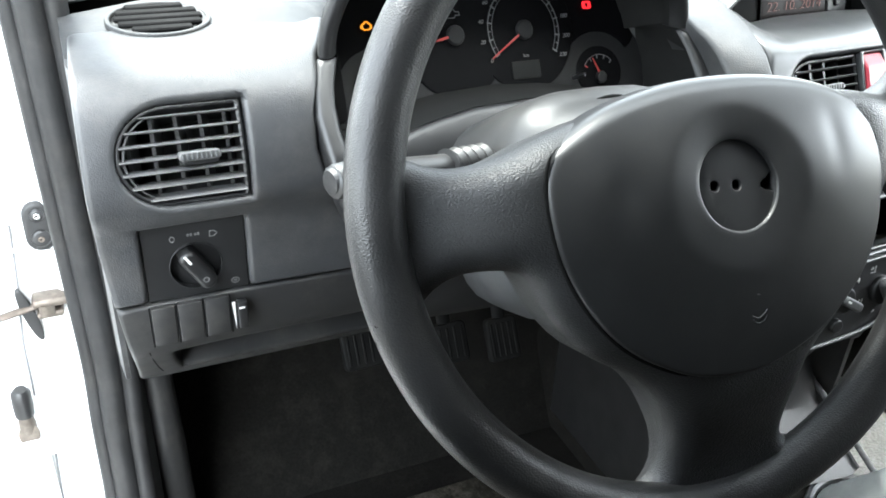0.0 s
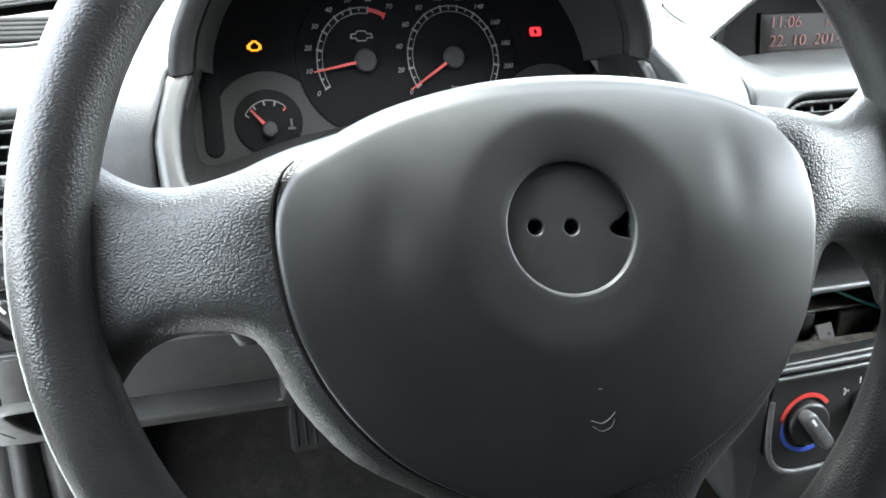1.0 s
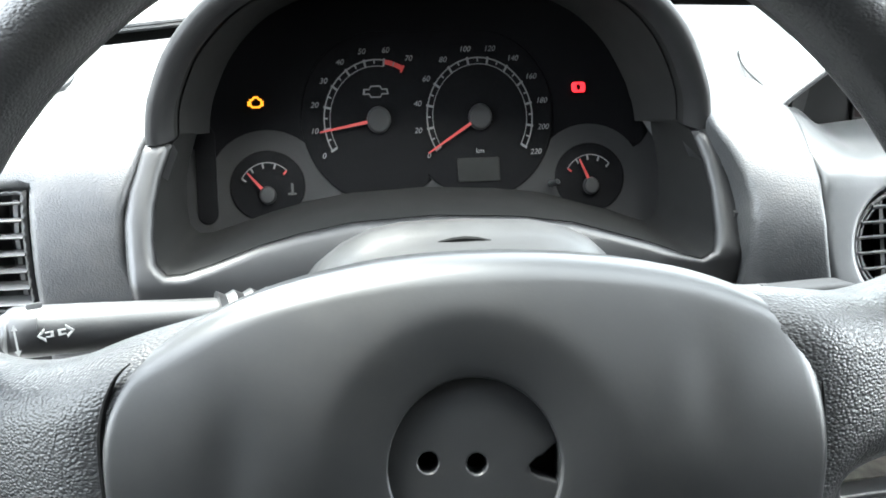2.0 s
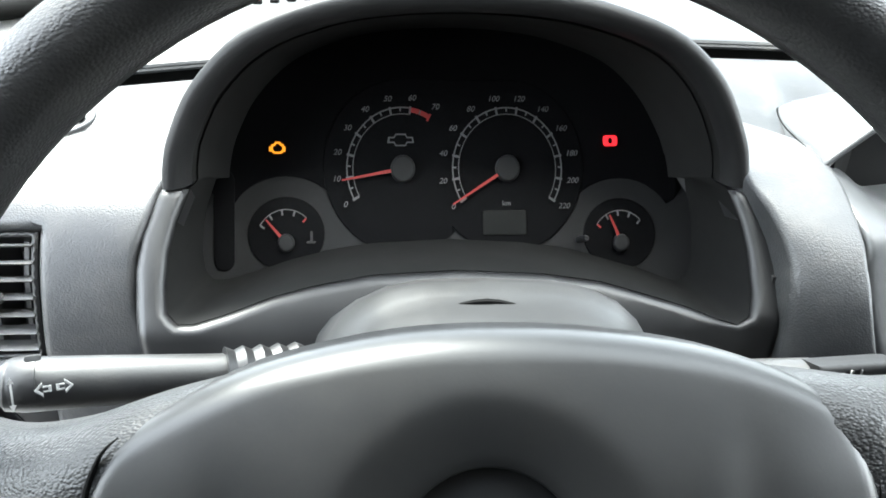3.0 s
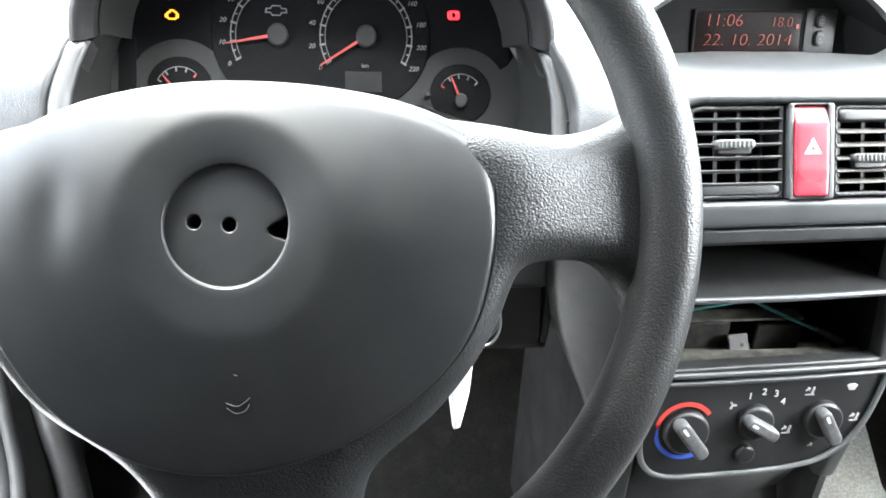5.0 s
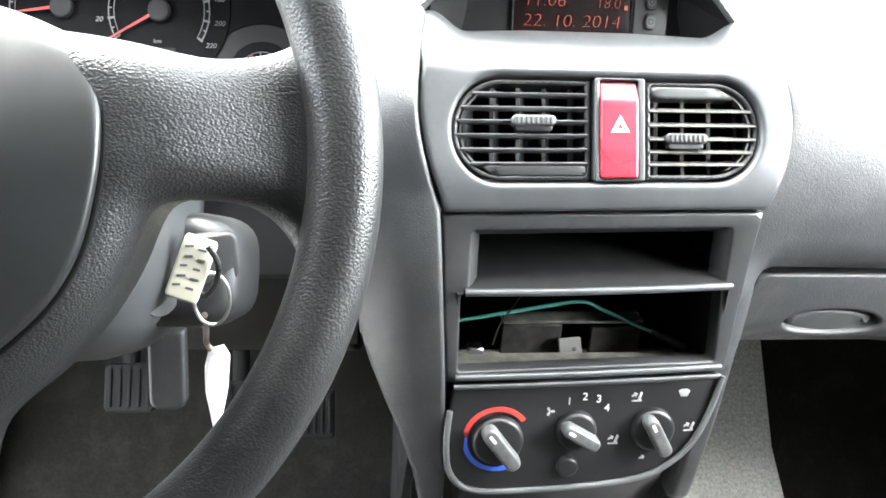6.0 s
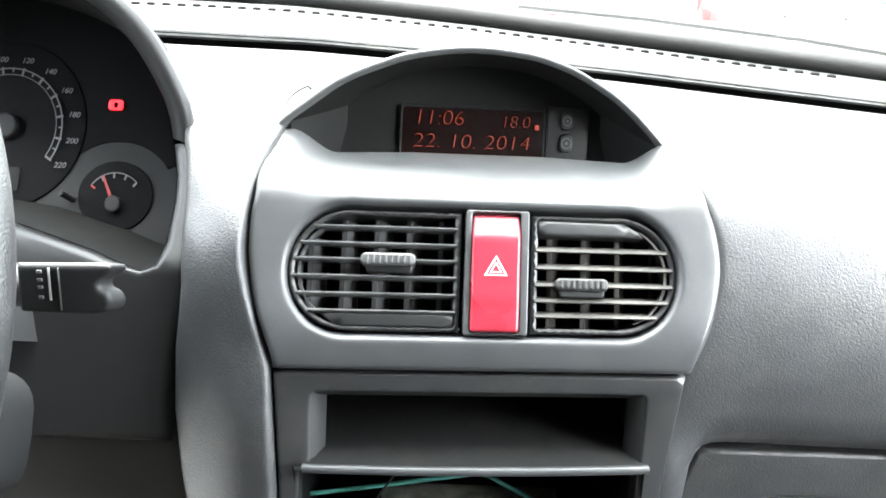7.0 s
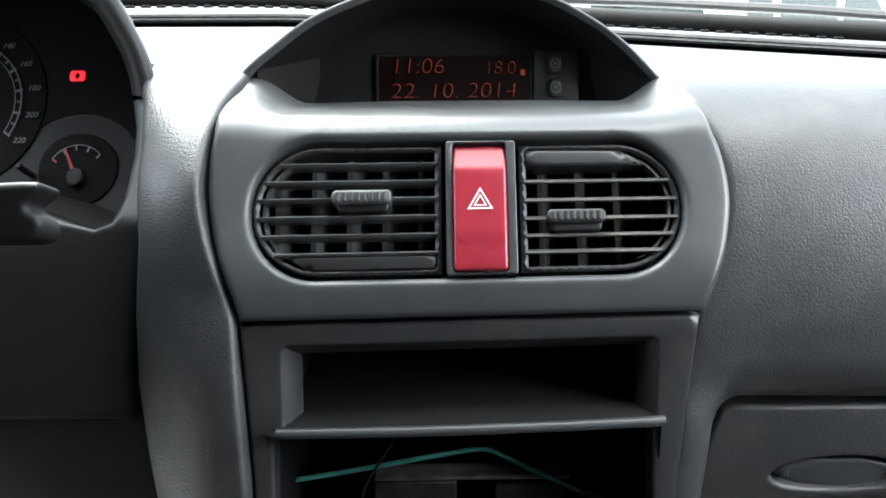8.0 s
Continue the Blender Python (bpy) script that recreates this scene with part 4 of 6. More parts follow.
part("lamp_mark", moved(sheet(disc(0, -0.009, 0.0024, 12), [disc(0, -0.009, 0.0013, 12)], lambda a, b, h: Vector((a, b, h + 0.0092)), 0.0001, 0.0002, 0.002, 0.01), km), GREYPRINT, knob, "small printed lamp mark")
part("zero_mark", sheet(disc(-0.2285, sws(0.9717), 0.0019, 16, 0.0025), [disc(-0.2285, sws(0.9717), 0.0012, 16, 0.0017)], lambda a, b, h: swplace(a, b, h + 0.0004), 0.0001, 0.0003, 0.001, 0.01), GREYPRINT, lsw, "printed zero")
for dx, wid in ((-0.0185, 0.0016), (-0.0165, 0.0016), (-0.0135, 0.0016), (-0.0115, 0.0016)):
    part("side_lamp_mark", sheet(rrect(-0.2 + dx, sws(0.9722), -0.2 + dx + wid, sws(0.9745), 0.0003), [], lambda a, b, h: swplace(a, b, h + 0.0004), 0.0001, 0.0003, 0.001, 0.01), GREYPRINT, lsw)
part("head_lamp_mark", sheet([(-0.2035, sws(0.9695)), (-0.2, sws(0.9695)), (-0.1975, sws(0.972)), (-0.2, sws(0.9745)), (-0.2035, sws(0.9745))], [[(-0.2027, sws(0.9703)), (-0.2003, sws(0.9703)), (-0.1984, sws(0.972)), (-0.2003, sws(0.9737)), (-0.2027, sws(0.9737))]], lambda a, b, h: swplace(a, b, h + 0.0004), 0.0001, 0.0003, 0.001, 0.01), GREYPRINT, lsw)
part("dimmer_mark", sheet(disc(-0.1885, sws(0.9312), 0.003, 18, 0.0024), [disc(-0.1885, sws(0.9312), 0.0024, 18, 0.0018)], lambda a, b, h: swplace(a, b, h + 0.0004), 0.0001, 0.0003, 0.001, 0.01), GREYPRINT, lsw)
part("dimmer_needle", sheet(rrect(-0.1895, sws(0.9307), -0.1875, sws(0.9317), 0.0003), [], lambda a, b, h: swplace(a, b, h + 0.0004), 0.0001, 0.0003, 0.001, 0.01), GREYPRINT, lsw)
for x in (-0.2505, -0.2325, -0.2137, -0.1948):
    part("button_seam", block(x - 0.0005, 0.3715, 0.8915, x + 0.0005, 0.3742, 0.9235, 0.0002, 1), GAPSHADE, lsw, "dark seam between blank buttons")
for x0, x1 in ((-0.2497, -0.2333), (-0.2317, -0.2145), (-0.2129, -0.1957)):
    part("blank_button", block(x0, 0.3712, 0.892, x1, 0.3765, 0.9232, 0.0012, 2), LOWER, lsw, "blank switch cover")
part("dimmer_wheel", moved(block(-0.0035, -0.003, -0.0115, 0.0035, 0.004, 0.0115, 0.0012, 2), Matrix.Translation((-0.1868, 0.3713, 0.9065))), BLACK, lsw)
part("dimmer_line", block(-0.1895, 0.3678, 0.9125, -0.185, 0.3686, 0.914, 0.0003, 1), PRINT, lsw)
part("dimmer_wedge", loft([[(-0.1938, 0.3718, 0.9165), (-0.1915, 0.3718, 0.9165), (-0.1918, 0.3718, 0.893)], [(-0.1938, 0.3728, 0.9165), (-0.1915, 0.3728, 0.9165), (-0.1918, 0.3728, 0.893)]], closed=True, caps=True), PRINT, lsw, "white dimming wedge")

# ================= instrument cluster =================
cluster = thing("instrument_cluster", "dark instrument cluster with four dials under a curved hood", "instrument cluster")


def bez(a, b, h):
    """The front of the cluster surround, sloping above and upright below; b is the height."""
    if b > 1.026:
        c, s, y = 0.762, 0.648, 0.35 + 0.85 * (b - 1.03)
    else:
        f = smoothstep(0.95, 1.026, b)
        c, s = 1.0 - 0.238 * f, 0.1 + 0.548 * f
        y = 0.3466 - 0.12 * (1.026 - b)
    return Vector((a, y - h * c, b + h * s))


bez_in = [(-0.101, 1.085), (-0.107, 1.071), (-0.11, 1.059), (-0.1105, 1.045), (-0.109, 1.035), (-0.104, 1.0305), (-0.096, 1.0305), (-0.081, 1.034), (-0.058, 1.0405), (-0.038, 1.0445), (-0.009, 1.0485), (0.036, 1.05), (0.081, 1.048), (0.111, 1.0445),
          (0.132, 1.0395), (0.156, 1.0335), (0.173, 1.028), (0.182, 1.0257), (0.189, 1.0285), (0.1925, 1.038), (0.1935, 1.056), (0.192, 1.069), (0.1875, 1.083)]
bez_out = [(0.1985, 1.083), (0.2045, 1.075), (0.208, 1.06), (0.2085, 1.045), (0.207, 1.03), (0.2045, 1.01), (0.1985, 0.98), (0.1955, 0.95), (0.1965, 0.9315), (0.12, 0.9315), (-0.03, 0.9315), (-0.09, 0.9315), (-0.105, 0.96), (-0.119, 1.0), (-0.1245, 1.035), (-0.126, 1.052), (-0.124, 1.066), (-0.118, 1.08), (-0.1155, 1.085)]
part("surround", sheet(bez_in + bez_out, [], bez, 0.0055, 0.012, 0.004, 0.012), BLACK, cluster, "black plastic surround of the dials")


def dial(a, b, h):
    """The dial plate, leaning back; b is the height."""
    c, s = 0.894, 0.447
    return Vector((a, 0.436 + 0.5 * (b - 1.045) - h * c, b + h * s))


# side walls of the hollow, from the surround back to the plate
arch = [(-0.1155, 1.083), (-0.1145, 1.095), (-0.110, 1.1115), (-0.0965, 1.1375), (-0.071, 1.1625), (-0.035, 1.178), (0.0, 1.1845), (0.042, 1.1865), (0.085, 1.184), (0.119, 1.177), (0.153, 1.1635), (0.1775, 1.141), (0.1935, 1.1115), (0.1985, 1.095), (0.2, 1.082)]
arch = spline(arch, 4, closed=False)
MIDX, BASE = 0.042, 1.0825
plate_out = [(-0.118, 1.0), (0.2, 0.995), (0.195, 1.065), (0.176, 1.085), (0.163, 1.125), (0.13, 1.158), (-0.046, 1.158), (-0.079, 1.125), (-0.094, 1.085), (-0.112, 1.065)]
part("plate", sheet(plate_out, [], dial, 0.001, 0.003, 0.01, 0.03), PLATE, cluster, "dark grey dial plate")

# the two big dials in one black field, and the small ones
TX, SX, CZ = 0.0116, 0.0737, 1.0747
field = [(TX + 0.0465 * math.cos(radians(a)), 1.0765 + 0.0465 * math.sin(radians(a))) for a in range(95, 318, 8)]
field += [(SX + 0.0465 * math.cos(radians(a)), 1.0765 + 0.0465 * math.sin(radians(a))) for a in range(-136, 86, 8)]
part("dial_field", sheet(field, [], lambda a, b, h: dial(a, b, h + 0.0012), 0.0006, 0.001, 0.004, 0.03), DIAL, cluster, "black double dial face")
for x, z in ((-0.0563, 1.0415), (0.1416, 1.0395)):
    part("small_dial", sheet(disc(x, z, 0.0222, 40, 0.0192), [], lambda a, b, h: dial(a, b, h + 0.0012), 0.0006, 0.001, 0.004, 0.03), DIAL, cluster, "small black dial face")
# soft shade at the plate's left side, painted as a black streak
part("shade_streak", sheet(rrect(-0.0975, 1.0225, -0.0855, 1.075, 0.006), [], lambda a, b, h: dial(a, b, h + 0.001), 0.0005, 0.001, 0.004, 0.03), DIAL, cluster)
# the hood's shade over the upper plate, painted as a black area
left_sweep = [(-0.0563 + 0.034 * math.cos(radians(a)), 1.0435 + 0.028 * math.sin(radians(a))) for a in range(150, 20, -10)]
right_sweep = [(0.1416 + 0.034 * math.cos(radians(a)), 1.0415 + 0.028 * math.sin(radians(a))) for a in range(160, 20, -10)]
part("shade_field", sheet([(-0.104, 1.066), (-0.097, 1.062)] + left_sweep + [(0.042, 1.11)] + right_sweep + [(0.176, 1.058), (0.181, 1.064), (0.17, 1.084), (0.16, 1.124), (0.129, 1.156), (-0.045, 1.156), (-0.076, 1.124), (-0.09, 1.084)], [], lambda a, b, h: dial(a, b, h + 0.0006), 0.0003, 0.0005, 0.008, 0.03), DIAL, cluster, "black upper plate round the warning lamps, hood shade in its colour")


def arc_band(cx, cz, r0, r1, a0, a1, lift=0.0022, squash=1.0):
    n = max(4, int(abs(a1 - a0) / 6))
    pts = [(cx + r1 * math.cos(radians(a0 + (a1 - a0) * k / n)), cz + squash * r1 * math.sin(radians(a0 + (a1 - a0) * k / n))) for k in range(n + 1)]
    pts += [(cx + r0 * math.cos(radians(a0 + (a1 - a0) * k / n)), cz + squash * r0 * math.sin(radians(a0 + (a1 - a0) * k / n))) for k in range(n, -1, -1)]
    rows_ = [[dial(a, b, lift) for a, b in pts[:n + 1]], [dial(a, b, lift) for a, b in pts[n + 1:][::-1]]]
    return thicken(loft(rows_), dial(0, 1, 0.0003) - dial(0, 1, 0))


def tick(cx, cz, a, r0, r1, w, lift=0.0023):
    c, s = math.cos(radians(a)), math.sin(radians(a))
    pts = [(cx + r0 * c - w * s, cz + r0 * s + w * c), (cx + r1 * c - w * s, cz + r1 * s + w * c), (cx + r1 * c + w * s, cz + r1 * s - w * c), (cx + r0 * c + w * s, cz + r0 * s - w * c)]
    return loft([[dial(a_, b_, lift) for a_, b_ in pts], [dial(a_, b_, lift + 0.0003) for a_, b_ in pts]], closed=True, caps=True)


def big_dial(cx, sr, labels, a0, a1, red_from):
    n = len(labels) - 1
    ends = a0 + (a1 - a0) * (red_from / n)
    part("scale", arc_band(cx, CZ, sr - 0.0012, sr - 0.0005, a0, ends), GREYPRINT, cluster)
    part("inner_scale", arc_band(cx, CZ, sr - 0.0045, sr - 0.0041, a0, ends), GREYPRINT, cluster)
    if red_from < n:
        part("red_scale", arc_band(cx, CZ, sr - 0.003, sr - 0.0005, ends, a1), NEEDLE, cluster)
    for k, text in enumerate(labels):
        a = a0 + (a1 - a0) * k / n
        part("tick", tick(cx, CZ, a, sr - 0.0042, sr, 0.0006), GREYPRINT if k <= red_from else NEEDLE, cluster)
        if k < n:
            part("tick", tick(cx, CZ, a + (a1 - a0) / n / 2, sr - 0.003, sr - 0.0005, 0.0004), GREYPRINT, cluster)
        c, s = math.cos(radians(a)), math.sin(radians(a))
        rr = sr + 0.0045
        lettering("numeral", text, 0.0047, facing(dial(cx + (rr + 0.0006 * len(text)) * c, CZ + rr * s, 0.0023), dial(0, 1, 1) - dial(0, 1, 0)), GREYPRINT, cluster, slant=0.25)


big_dial(TX, 0.0335, ["0", "10", "20", "30", "40", "50", "60", "70"], 209, 60, 6)
big_dial(SX, 0.0335, ["0", "20", "40", "60", "80", "100", "120", "140", "160", "180", "200", "220"], 212, -32, 11)


def pointer(cx, cz, a, r, hub, start):
    c, s = math.cos(radians(a)), math.sin(radians(a))
    pts = [(start, 0.0009), (r, 0.0004), (r, -0.0004), (start, -0.0009)]
    rows_ = [[dial(cx + u * c - w * s, cz + u * s + w * c, lift) for u, w in pts] for lift in (0.004, 0.0046)]
    part("needle", loft(rows_, closed=True, caps=True), NEEDLE, cluster, "red needle")
    part("needle_hub", sheet(disc(cx, cz, hub, 24), [], lambda a_, b_, h: dial(a_, b_, h + 0.0055), 0.0015, 0.004, 0.003, 0.006), PLATE, cluster)


pointer(TX, CZ, 189.5, 0.036, 0.0072, 0.006)
pointer(SX, CZ, 210, 0.038, 0.0072, 0.006)
pointer(-0.0563, 1.0365, 133, 0.0165, 0.0048, 0.004)
pointer(0.1416, 1.0345, 115, 0.0165, 0.0048, 0.004)
for cx, cz, a0, red in ((-0.0563, 1.0365, 148, 0), (0.1416, 1.0345, 145, 1)):
    part("scale", arc_band(cx, cz, 0.0172, 0.0177, a0, a0 - 100), GREYPRINT, cluster)
    for k in range(5):
        hot = k == (0 if red else 4)
        part("tick", tick(cx, cz, a0 - 25 * k, 0.0145, 0.0172, 0.0005), NEEDLE if hot else GREYPRINT, cluster)
part("temperature_mark", sheet(rrect(-0.0425, 1.0365, -0.0412, 1.0425, 0.0004), [], lambda a, b, h: dial(a, b, h + 0.0024), 0.0001, 0.0002, 0.002, 0.02), FRAME, cluster)
part("temperature_mark", sheet(rrect(-0.0445, 1.0362, -0.0395, 1.0374, 0.0004), [], lambda a, b, h: dial(a, b, h + 0.0024), 0.0001, 0.0002, 0.002, 0.02), FRAME, cluster)
part("badge_outline", sheet([(0.0027, 1.0885), (0.0065, 1.0885), (0.0075, 1.0868), (0.0135, 1.0868), (0.0145, 1.0885), (0.0184, 1.0885), (0.0178, 1.0917), (0.0145, 1.0917), (0.0136, 1.0934), (0.0076, 1.0934), (0.0066, 1.0917), (0.0033, 1.0917)],
                       [[(0.004, 1.0892), (0.0069, 1.0892), (0.0079, 1.0875), (0.0132, 1.0875), (0.0141, 1.0892), (0.0174, 1.0892), (0.0171, 1.091), (0.0142, 1.091), (0.0132, 1.0927), (0.0079, 1.0927), (0.007, 1.091), (0.0042, 1.091)]],
                       lambda a, b, h: dial(a, b, h + 0.0023), 0.0001, 0.0002, 0.002, 0.02), GREYPRINT, cluster, "plain printed badge outline")
lettering("unit_text", "km", 0.0042, facing(dial(0.0728, 1.0562, 0.0023), dial(0, 1, 1) - dial(0, 1, 0)), GREYPRINT, cluster)
part("odometer_window", sheet(rrect(0.0585, 1.0395, 0.0845, 1.0525, 0.001), [], lambda a, b, h: dial(a, b, h + 0.0022), 0.0003, 0.0006, 0.004, 0.02), LCD, cluster, "grey blank counter window")
# engine warning outline, lit amber
ex, ez = -0.061, 1.0862
eng = [(-0.0046, -0.002), (-0.0046, 0.0004), (-0.0034, 0.0006), (-0.0034, 0.0016), (-0.002, 0.0018), (-0.001, 0.003), (0.0016, 0.003), (0.0026, 0.0018), (0.0036, 0.0018), (0.0038, 0.0006), (0.0047, 0.0006), (0.0047, -0.0022), (0.0036, -0.0022), (0.0024, -0.0032), (-0.002, -0.0032), (-0.0034, -0.002)]
eng_in = [(-0.0024, -0.0012), (-0.0024, 0.0006), (-0.0012, 0.0009), (-0.0004, 0.002), (0.001, 0.002), (0.002, 0.0008), (0.0029, 0.0006), (0.003, -0.0011), (0.0018, -0.0022), (-0.0014, -0.0022)]
part("engine_lamp", sheet([(ex + a, ez + b) for a, b in eng], [[(ex + a, ez + b) for a, b in eng_in]], lambda a, b, h: dial(a, b, h + 0.0022), 0.0001, 0.0003, 0.002, 0.02), AMBER, cluster, "lit amber engine warning lamp")
part("brake_lamp", sheet(rrect(0.1325, 1.0868, 0.1411, 1.0925, 0.0016), [disc(0.1368, 1.0897, 0.0014, 14, 0.0017)], lambda a, b, h: dial(a, b, h + 0.0022), 0.0002, 0.0003, 0.002, 0.02), BRAKE, cluster, "lit red brake warning lamp")
stem = dial(0.1165, 1.0365, 0)
reach_out = dial(0, 1, 1) - dial(0, 1, 0)
knob = part("reset_stem", tube([stem, stem + reach_out * 0.016, stem + reach_out * 0.018], [0.0019, 0.0019, 0.0012], 12), BLACK, cluster, "small black reset stem")
# small chrome disc added as the highlight on the stem
part("stem_glint", sheet(disc(0, 0, 0.0009, 12), [], local(facing(stem + reach_out * 0.0182, reach_out)), 0.0003, 0.0006, 0.001, 0.004), CHROME, knob, "bright disc standing in for the stem's glint")

# hood over the dials


def hood_row(y, height, wide, lift=0.0, skin=0.0):
    out = []
    for x, z in arch:
        k = 1 - skin / 0.157
        out.append((MIDX + (x - MIDX) * wide * k, y, BASE + lift + (z - BASE) * height * (1 - skin / 0.104)))
    return out


hood_rows = [hood_row(0.47, 0.86, 0.83, 0.0, 0.008), hood_row(0.43, 0.94, 0.95, 0.0, 0.011), hood_row(0.405, 0.98, 0.985, 0.0, 0.0125), hood_row(0.3995, 0.988, 0.99, 0.0, 0.0105), hood_row(0.396, 0.995, 0.996, 0.0, 0.0075), hood_row(0.395, 1.0, 1.0, 0.0, 0.005), hood_row(0.396, 1.0, 1.0, 0.0, 0.0025), hood_row(0.3985, 1.0, 1.0, 0.0, 0.0008),
             hood_row(0.404, 0.995, 0.992), hood_row(0.43, 0.96, 0.93, 0.001), hood_row(0.47, 0.86, 0.815, 0.002), hood_row(0.51, 0.66, 0.69, 0.003), hood_row(0.55, 0.38, 0.56, 0.004)]
part("hood", loft(hood_rows[2:]), HOOD, cluster, "curved black hood over the dials", 80)
part("hood_inside", loft(hood_rows[:3]), HOODIN, cluster, "black inner face of the hood")
over = [(MIDX + (x - MIDX) * 0.865, BASE + (z - BASE) * 0.77) for x, z in arch]
wall_front = [bez(a, b, -0.004) for a, b in bez_in] + [Vector(p) for p in hood_row(0.411, 0.972, 0.978, 0.0, 0.0135)[::-1]]
wall_back = [dial(MIDX + (a - MIDX) * 0.955, b - 0.012, 0) for a, b in bez_in + over[::-1]]
part("hollow_wall", loft([[p.lerp(q, f) for p, q in zip(wall_front, wall_back)] for f in (0.0, 0.35, 0.7, 1.0)], closed=True), HOODIN, cluster, sharp=60)
part("hood_lining", loft([hood_row(0.47, 0.86, 0.83, 0.0, 0.0085), hood_row(0.49, 0.76, 0.76, 0, 0.009), hood_row(0.505, 0.64, 0.69, 0.0, 0.009)]), HOODIN, cluster)

# ================= steering column =================
C = Vector((0.0208, 0.1642, 1.0679))
PSI, TILT = radians(-3.2), radians(24.4)
U = Vector((math.cos(PSI), math.sin(PSI), 0))
N0 = Vector((math.sin(PSI), -math.cos(PSI), 0))
N = N0 * math.cos(TILT) + Vector((0, 0, 1)) * math.sin(TILT)
V = -N0 * math.sin(TILT) + Vector((0, 0, 1)) * math.cos(TILT)
WM = Matrix((U, V, N)).transposed().to_4x4()
WM.translation = C


def wp(a, b, h):
    return C + a * U + b * V + h * N


column = thing("column_shroud", "grey plastic shroud of the steering column", "column shroud")


def shroud_row(d, w, up, down, sgn, cx=0.0):
    out = []
    for k in range(15):
        t = math.pi * k / 14
        out.append(wp(cx + w * math.copysign(abs(math.cos(t)) ** 0.62, math.cos(t)), (up if sgn > 0 else -down) * math.sin(t) ** 0.62, -d))
    return out


part("upper_cover", thicken(loft([shroud_row(d, w, up, 0, 1, 0.012) for d, w, up in ((0.03, 0.045, 0.033), (0.034, 0.05, 0.04), (0.06, 0.058, 0.05), (0.08, 0.062, 0.0545), (0.092, 0.066, 0.0595), (0.1, 0.069, 0.0635), (0.108, 0.071, 0.065), (0.12, 0.073, 0.065), (0.15, 0.078, 0.062), (0.19, 0.085, 0.056), (0.24, 0.095, 0.05))]), -N * 0.002), FRAME, column, sharp=60)
part("cover_slit", tube([wp(a + 0.0085, 0.0565 - 0.0018 * (a / 0.014) ** 2, -0.0848) for a in (-0.014, -0.01, -0.005, 0.0, 0.005, 0.01, 0.014)], [0.0003, 0.0009, 0.0014, 0.0016, 0.0014, 0.0009, 0.0003], 8), GAPSHADE, column, "dark slit in the cover")
part("lower_cover", thicken(loft([shroud_row(d, w, 0, dn, -1, 0.012) for d, w, dn in ((0.03, 0.05, 0.045), (0.036, 0.062, 0.06), (0.06, 0.075, 0.075), (0.1, 0.082, 0.088), (0.15, 0.078, 0.094), (0.2, 0.07, 0.096), (0.24, 0.064, 0.096))]), -N * 0.002), SATIN, column, "pale grey lower half of the shroud")
part("tilt_lever", sheet(rrect(-0.011, -0.03, 0.011, 0.02, (0.007, 0.007, 0.002, 0.002)), [], local(facing((0.0915, 0.3, 0.8935), (0, -0.97, 0.25))), 0.003, 0.006, 0.004, 0.01), LOWER, column, "dark tilt lever below the column")
part("shaft_boss", tube([wp(0, 0, -0.005), wp(0, 0, -0.035)], [0.045, 0.05], 24), BLACK, column)
housing = []
for d, wa, wb in ((0.104, 0.028, 0.02), (0.106, 0.035, 0.026), (0.112, 0.038, 0.028), (0.13, 0.04, 0.03), (0.16, 0.04, 0.03)):
    housing.append([wp(0.082 + wa * math.copysign(abs(math.cos(t)) ** 0.55, math.cos(t)), -0.042 + wb * math.copysign(abs(math.sin(t)) ** 0.55, math.sin(t)), -d) for t in [2 * math.pi * k / 32 for k in range(32)]])
part("lock_housing", loft(housing, closed=True, caps=True), BLACK, column, "black housing of the ignition lock", 60)
part("ignition_lock", tube([wp(0.06, -0.05, -0.11), wp(0.085, -0.05, -0.095)], [0.015, 0.0135], 20), BLACK, column)


def stalk(name, label, base, tip, w):
    top = thing(name, label, "stalk")
    b, t = Vector(base), Vector(tip)
    pts = [b.lerp(t, f) for f in (0, 0.25, 0.5, 0.75, 0.92, 0.98, 1.0)]
    part("lever", tube(pts, [w * k for k in (0.75, 0.85, 0.95, 1.05, 1.1, 1.0, 0.7)], 20, flat=0.85), LOWER, top)
    return top


left_stalk = stalk("indicator_stalk", "black indicator stalk with printed arrows", (-0.035, 0.29, 1.04), (-0.15, 0.262, 1.054), 0.0108)
part("end_cap", tube([(-0.137, 0.2652, 1.0533), (-0.1455, 0.263, 1.0538), (-0.15, 0.262, 1.054)], [0.0119, 0.0114, 0.008], 20, flat=0.85), LOWER, left_stalk)
am = facing((-0.1275, 0.2553, 1.0568), (0.265, -0.9, 0.38))
for sgn in (-1, 1):
    ah = [(0.0008, -0.0012), (0.0038, -0.0012), (0.0038, -0.0028), (0.0068, 0.0), (0.0038, 0.0028), (0.0038, 0.0012), (0.0008, 0.0012)]
    part("arrow_mark", sheet([(sgn * a, b) for a, b in ah][::sgn], [[(sgn * (0.0036 + (a - 0.0036) * 0.62), b * 0.5) for a, b in ah][::sgn]], local(am), 0.0001, 0.0004, 0.002, 0.02), MARK, left_stalk)
part("line_mark", moved(block(-0.0145, -0.005, 0, -0.0138, 0.005, 0.0004, 0.0001, 1), am), MARK, left_stalk)
for q in (-1, 1):
    part("line_tip", moved(loft([[(-0.0153, q * 0.004, 0), (-0.01415, q * 0.0062, 0), (-0.013, q * 0.004, 0)], [(-0.0153, q * 0.004, 0.0004), (-0.01415, q * 0.0062, 0.0004), (-0.013, q * 0.004, 0.0004)]], closed=True, caps=True), am), MARK, left_stalk)
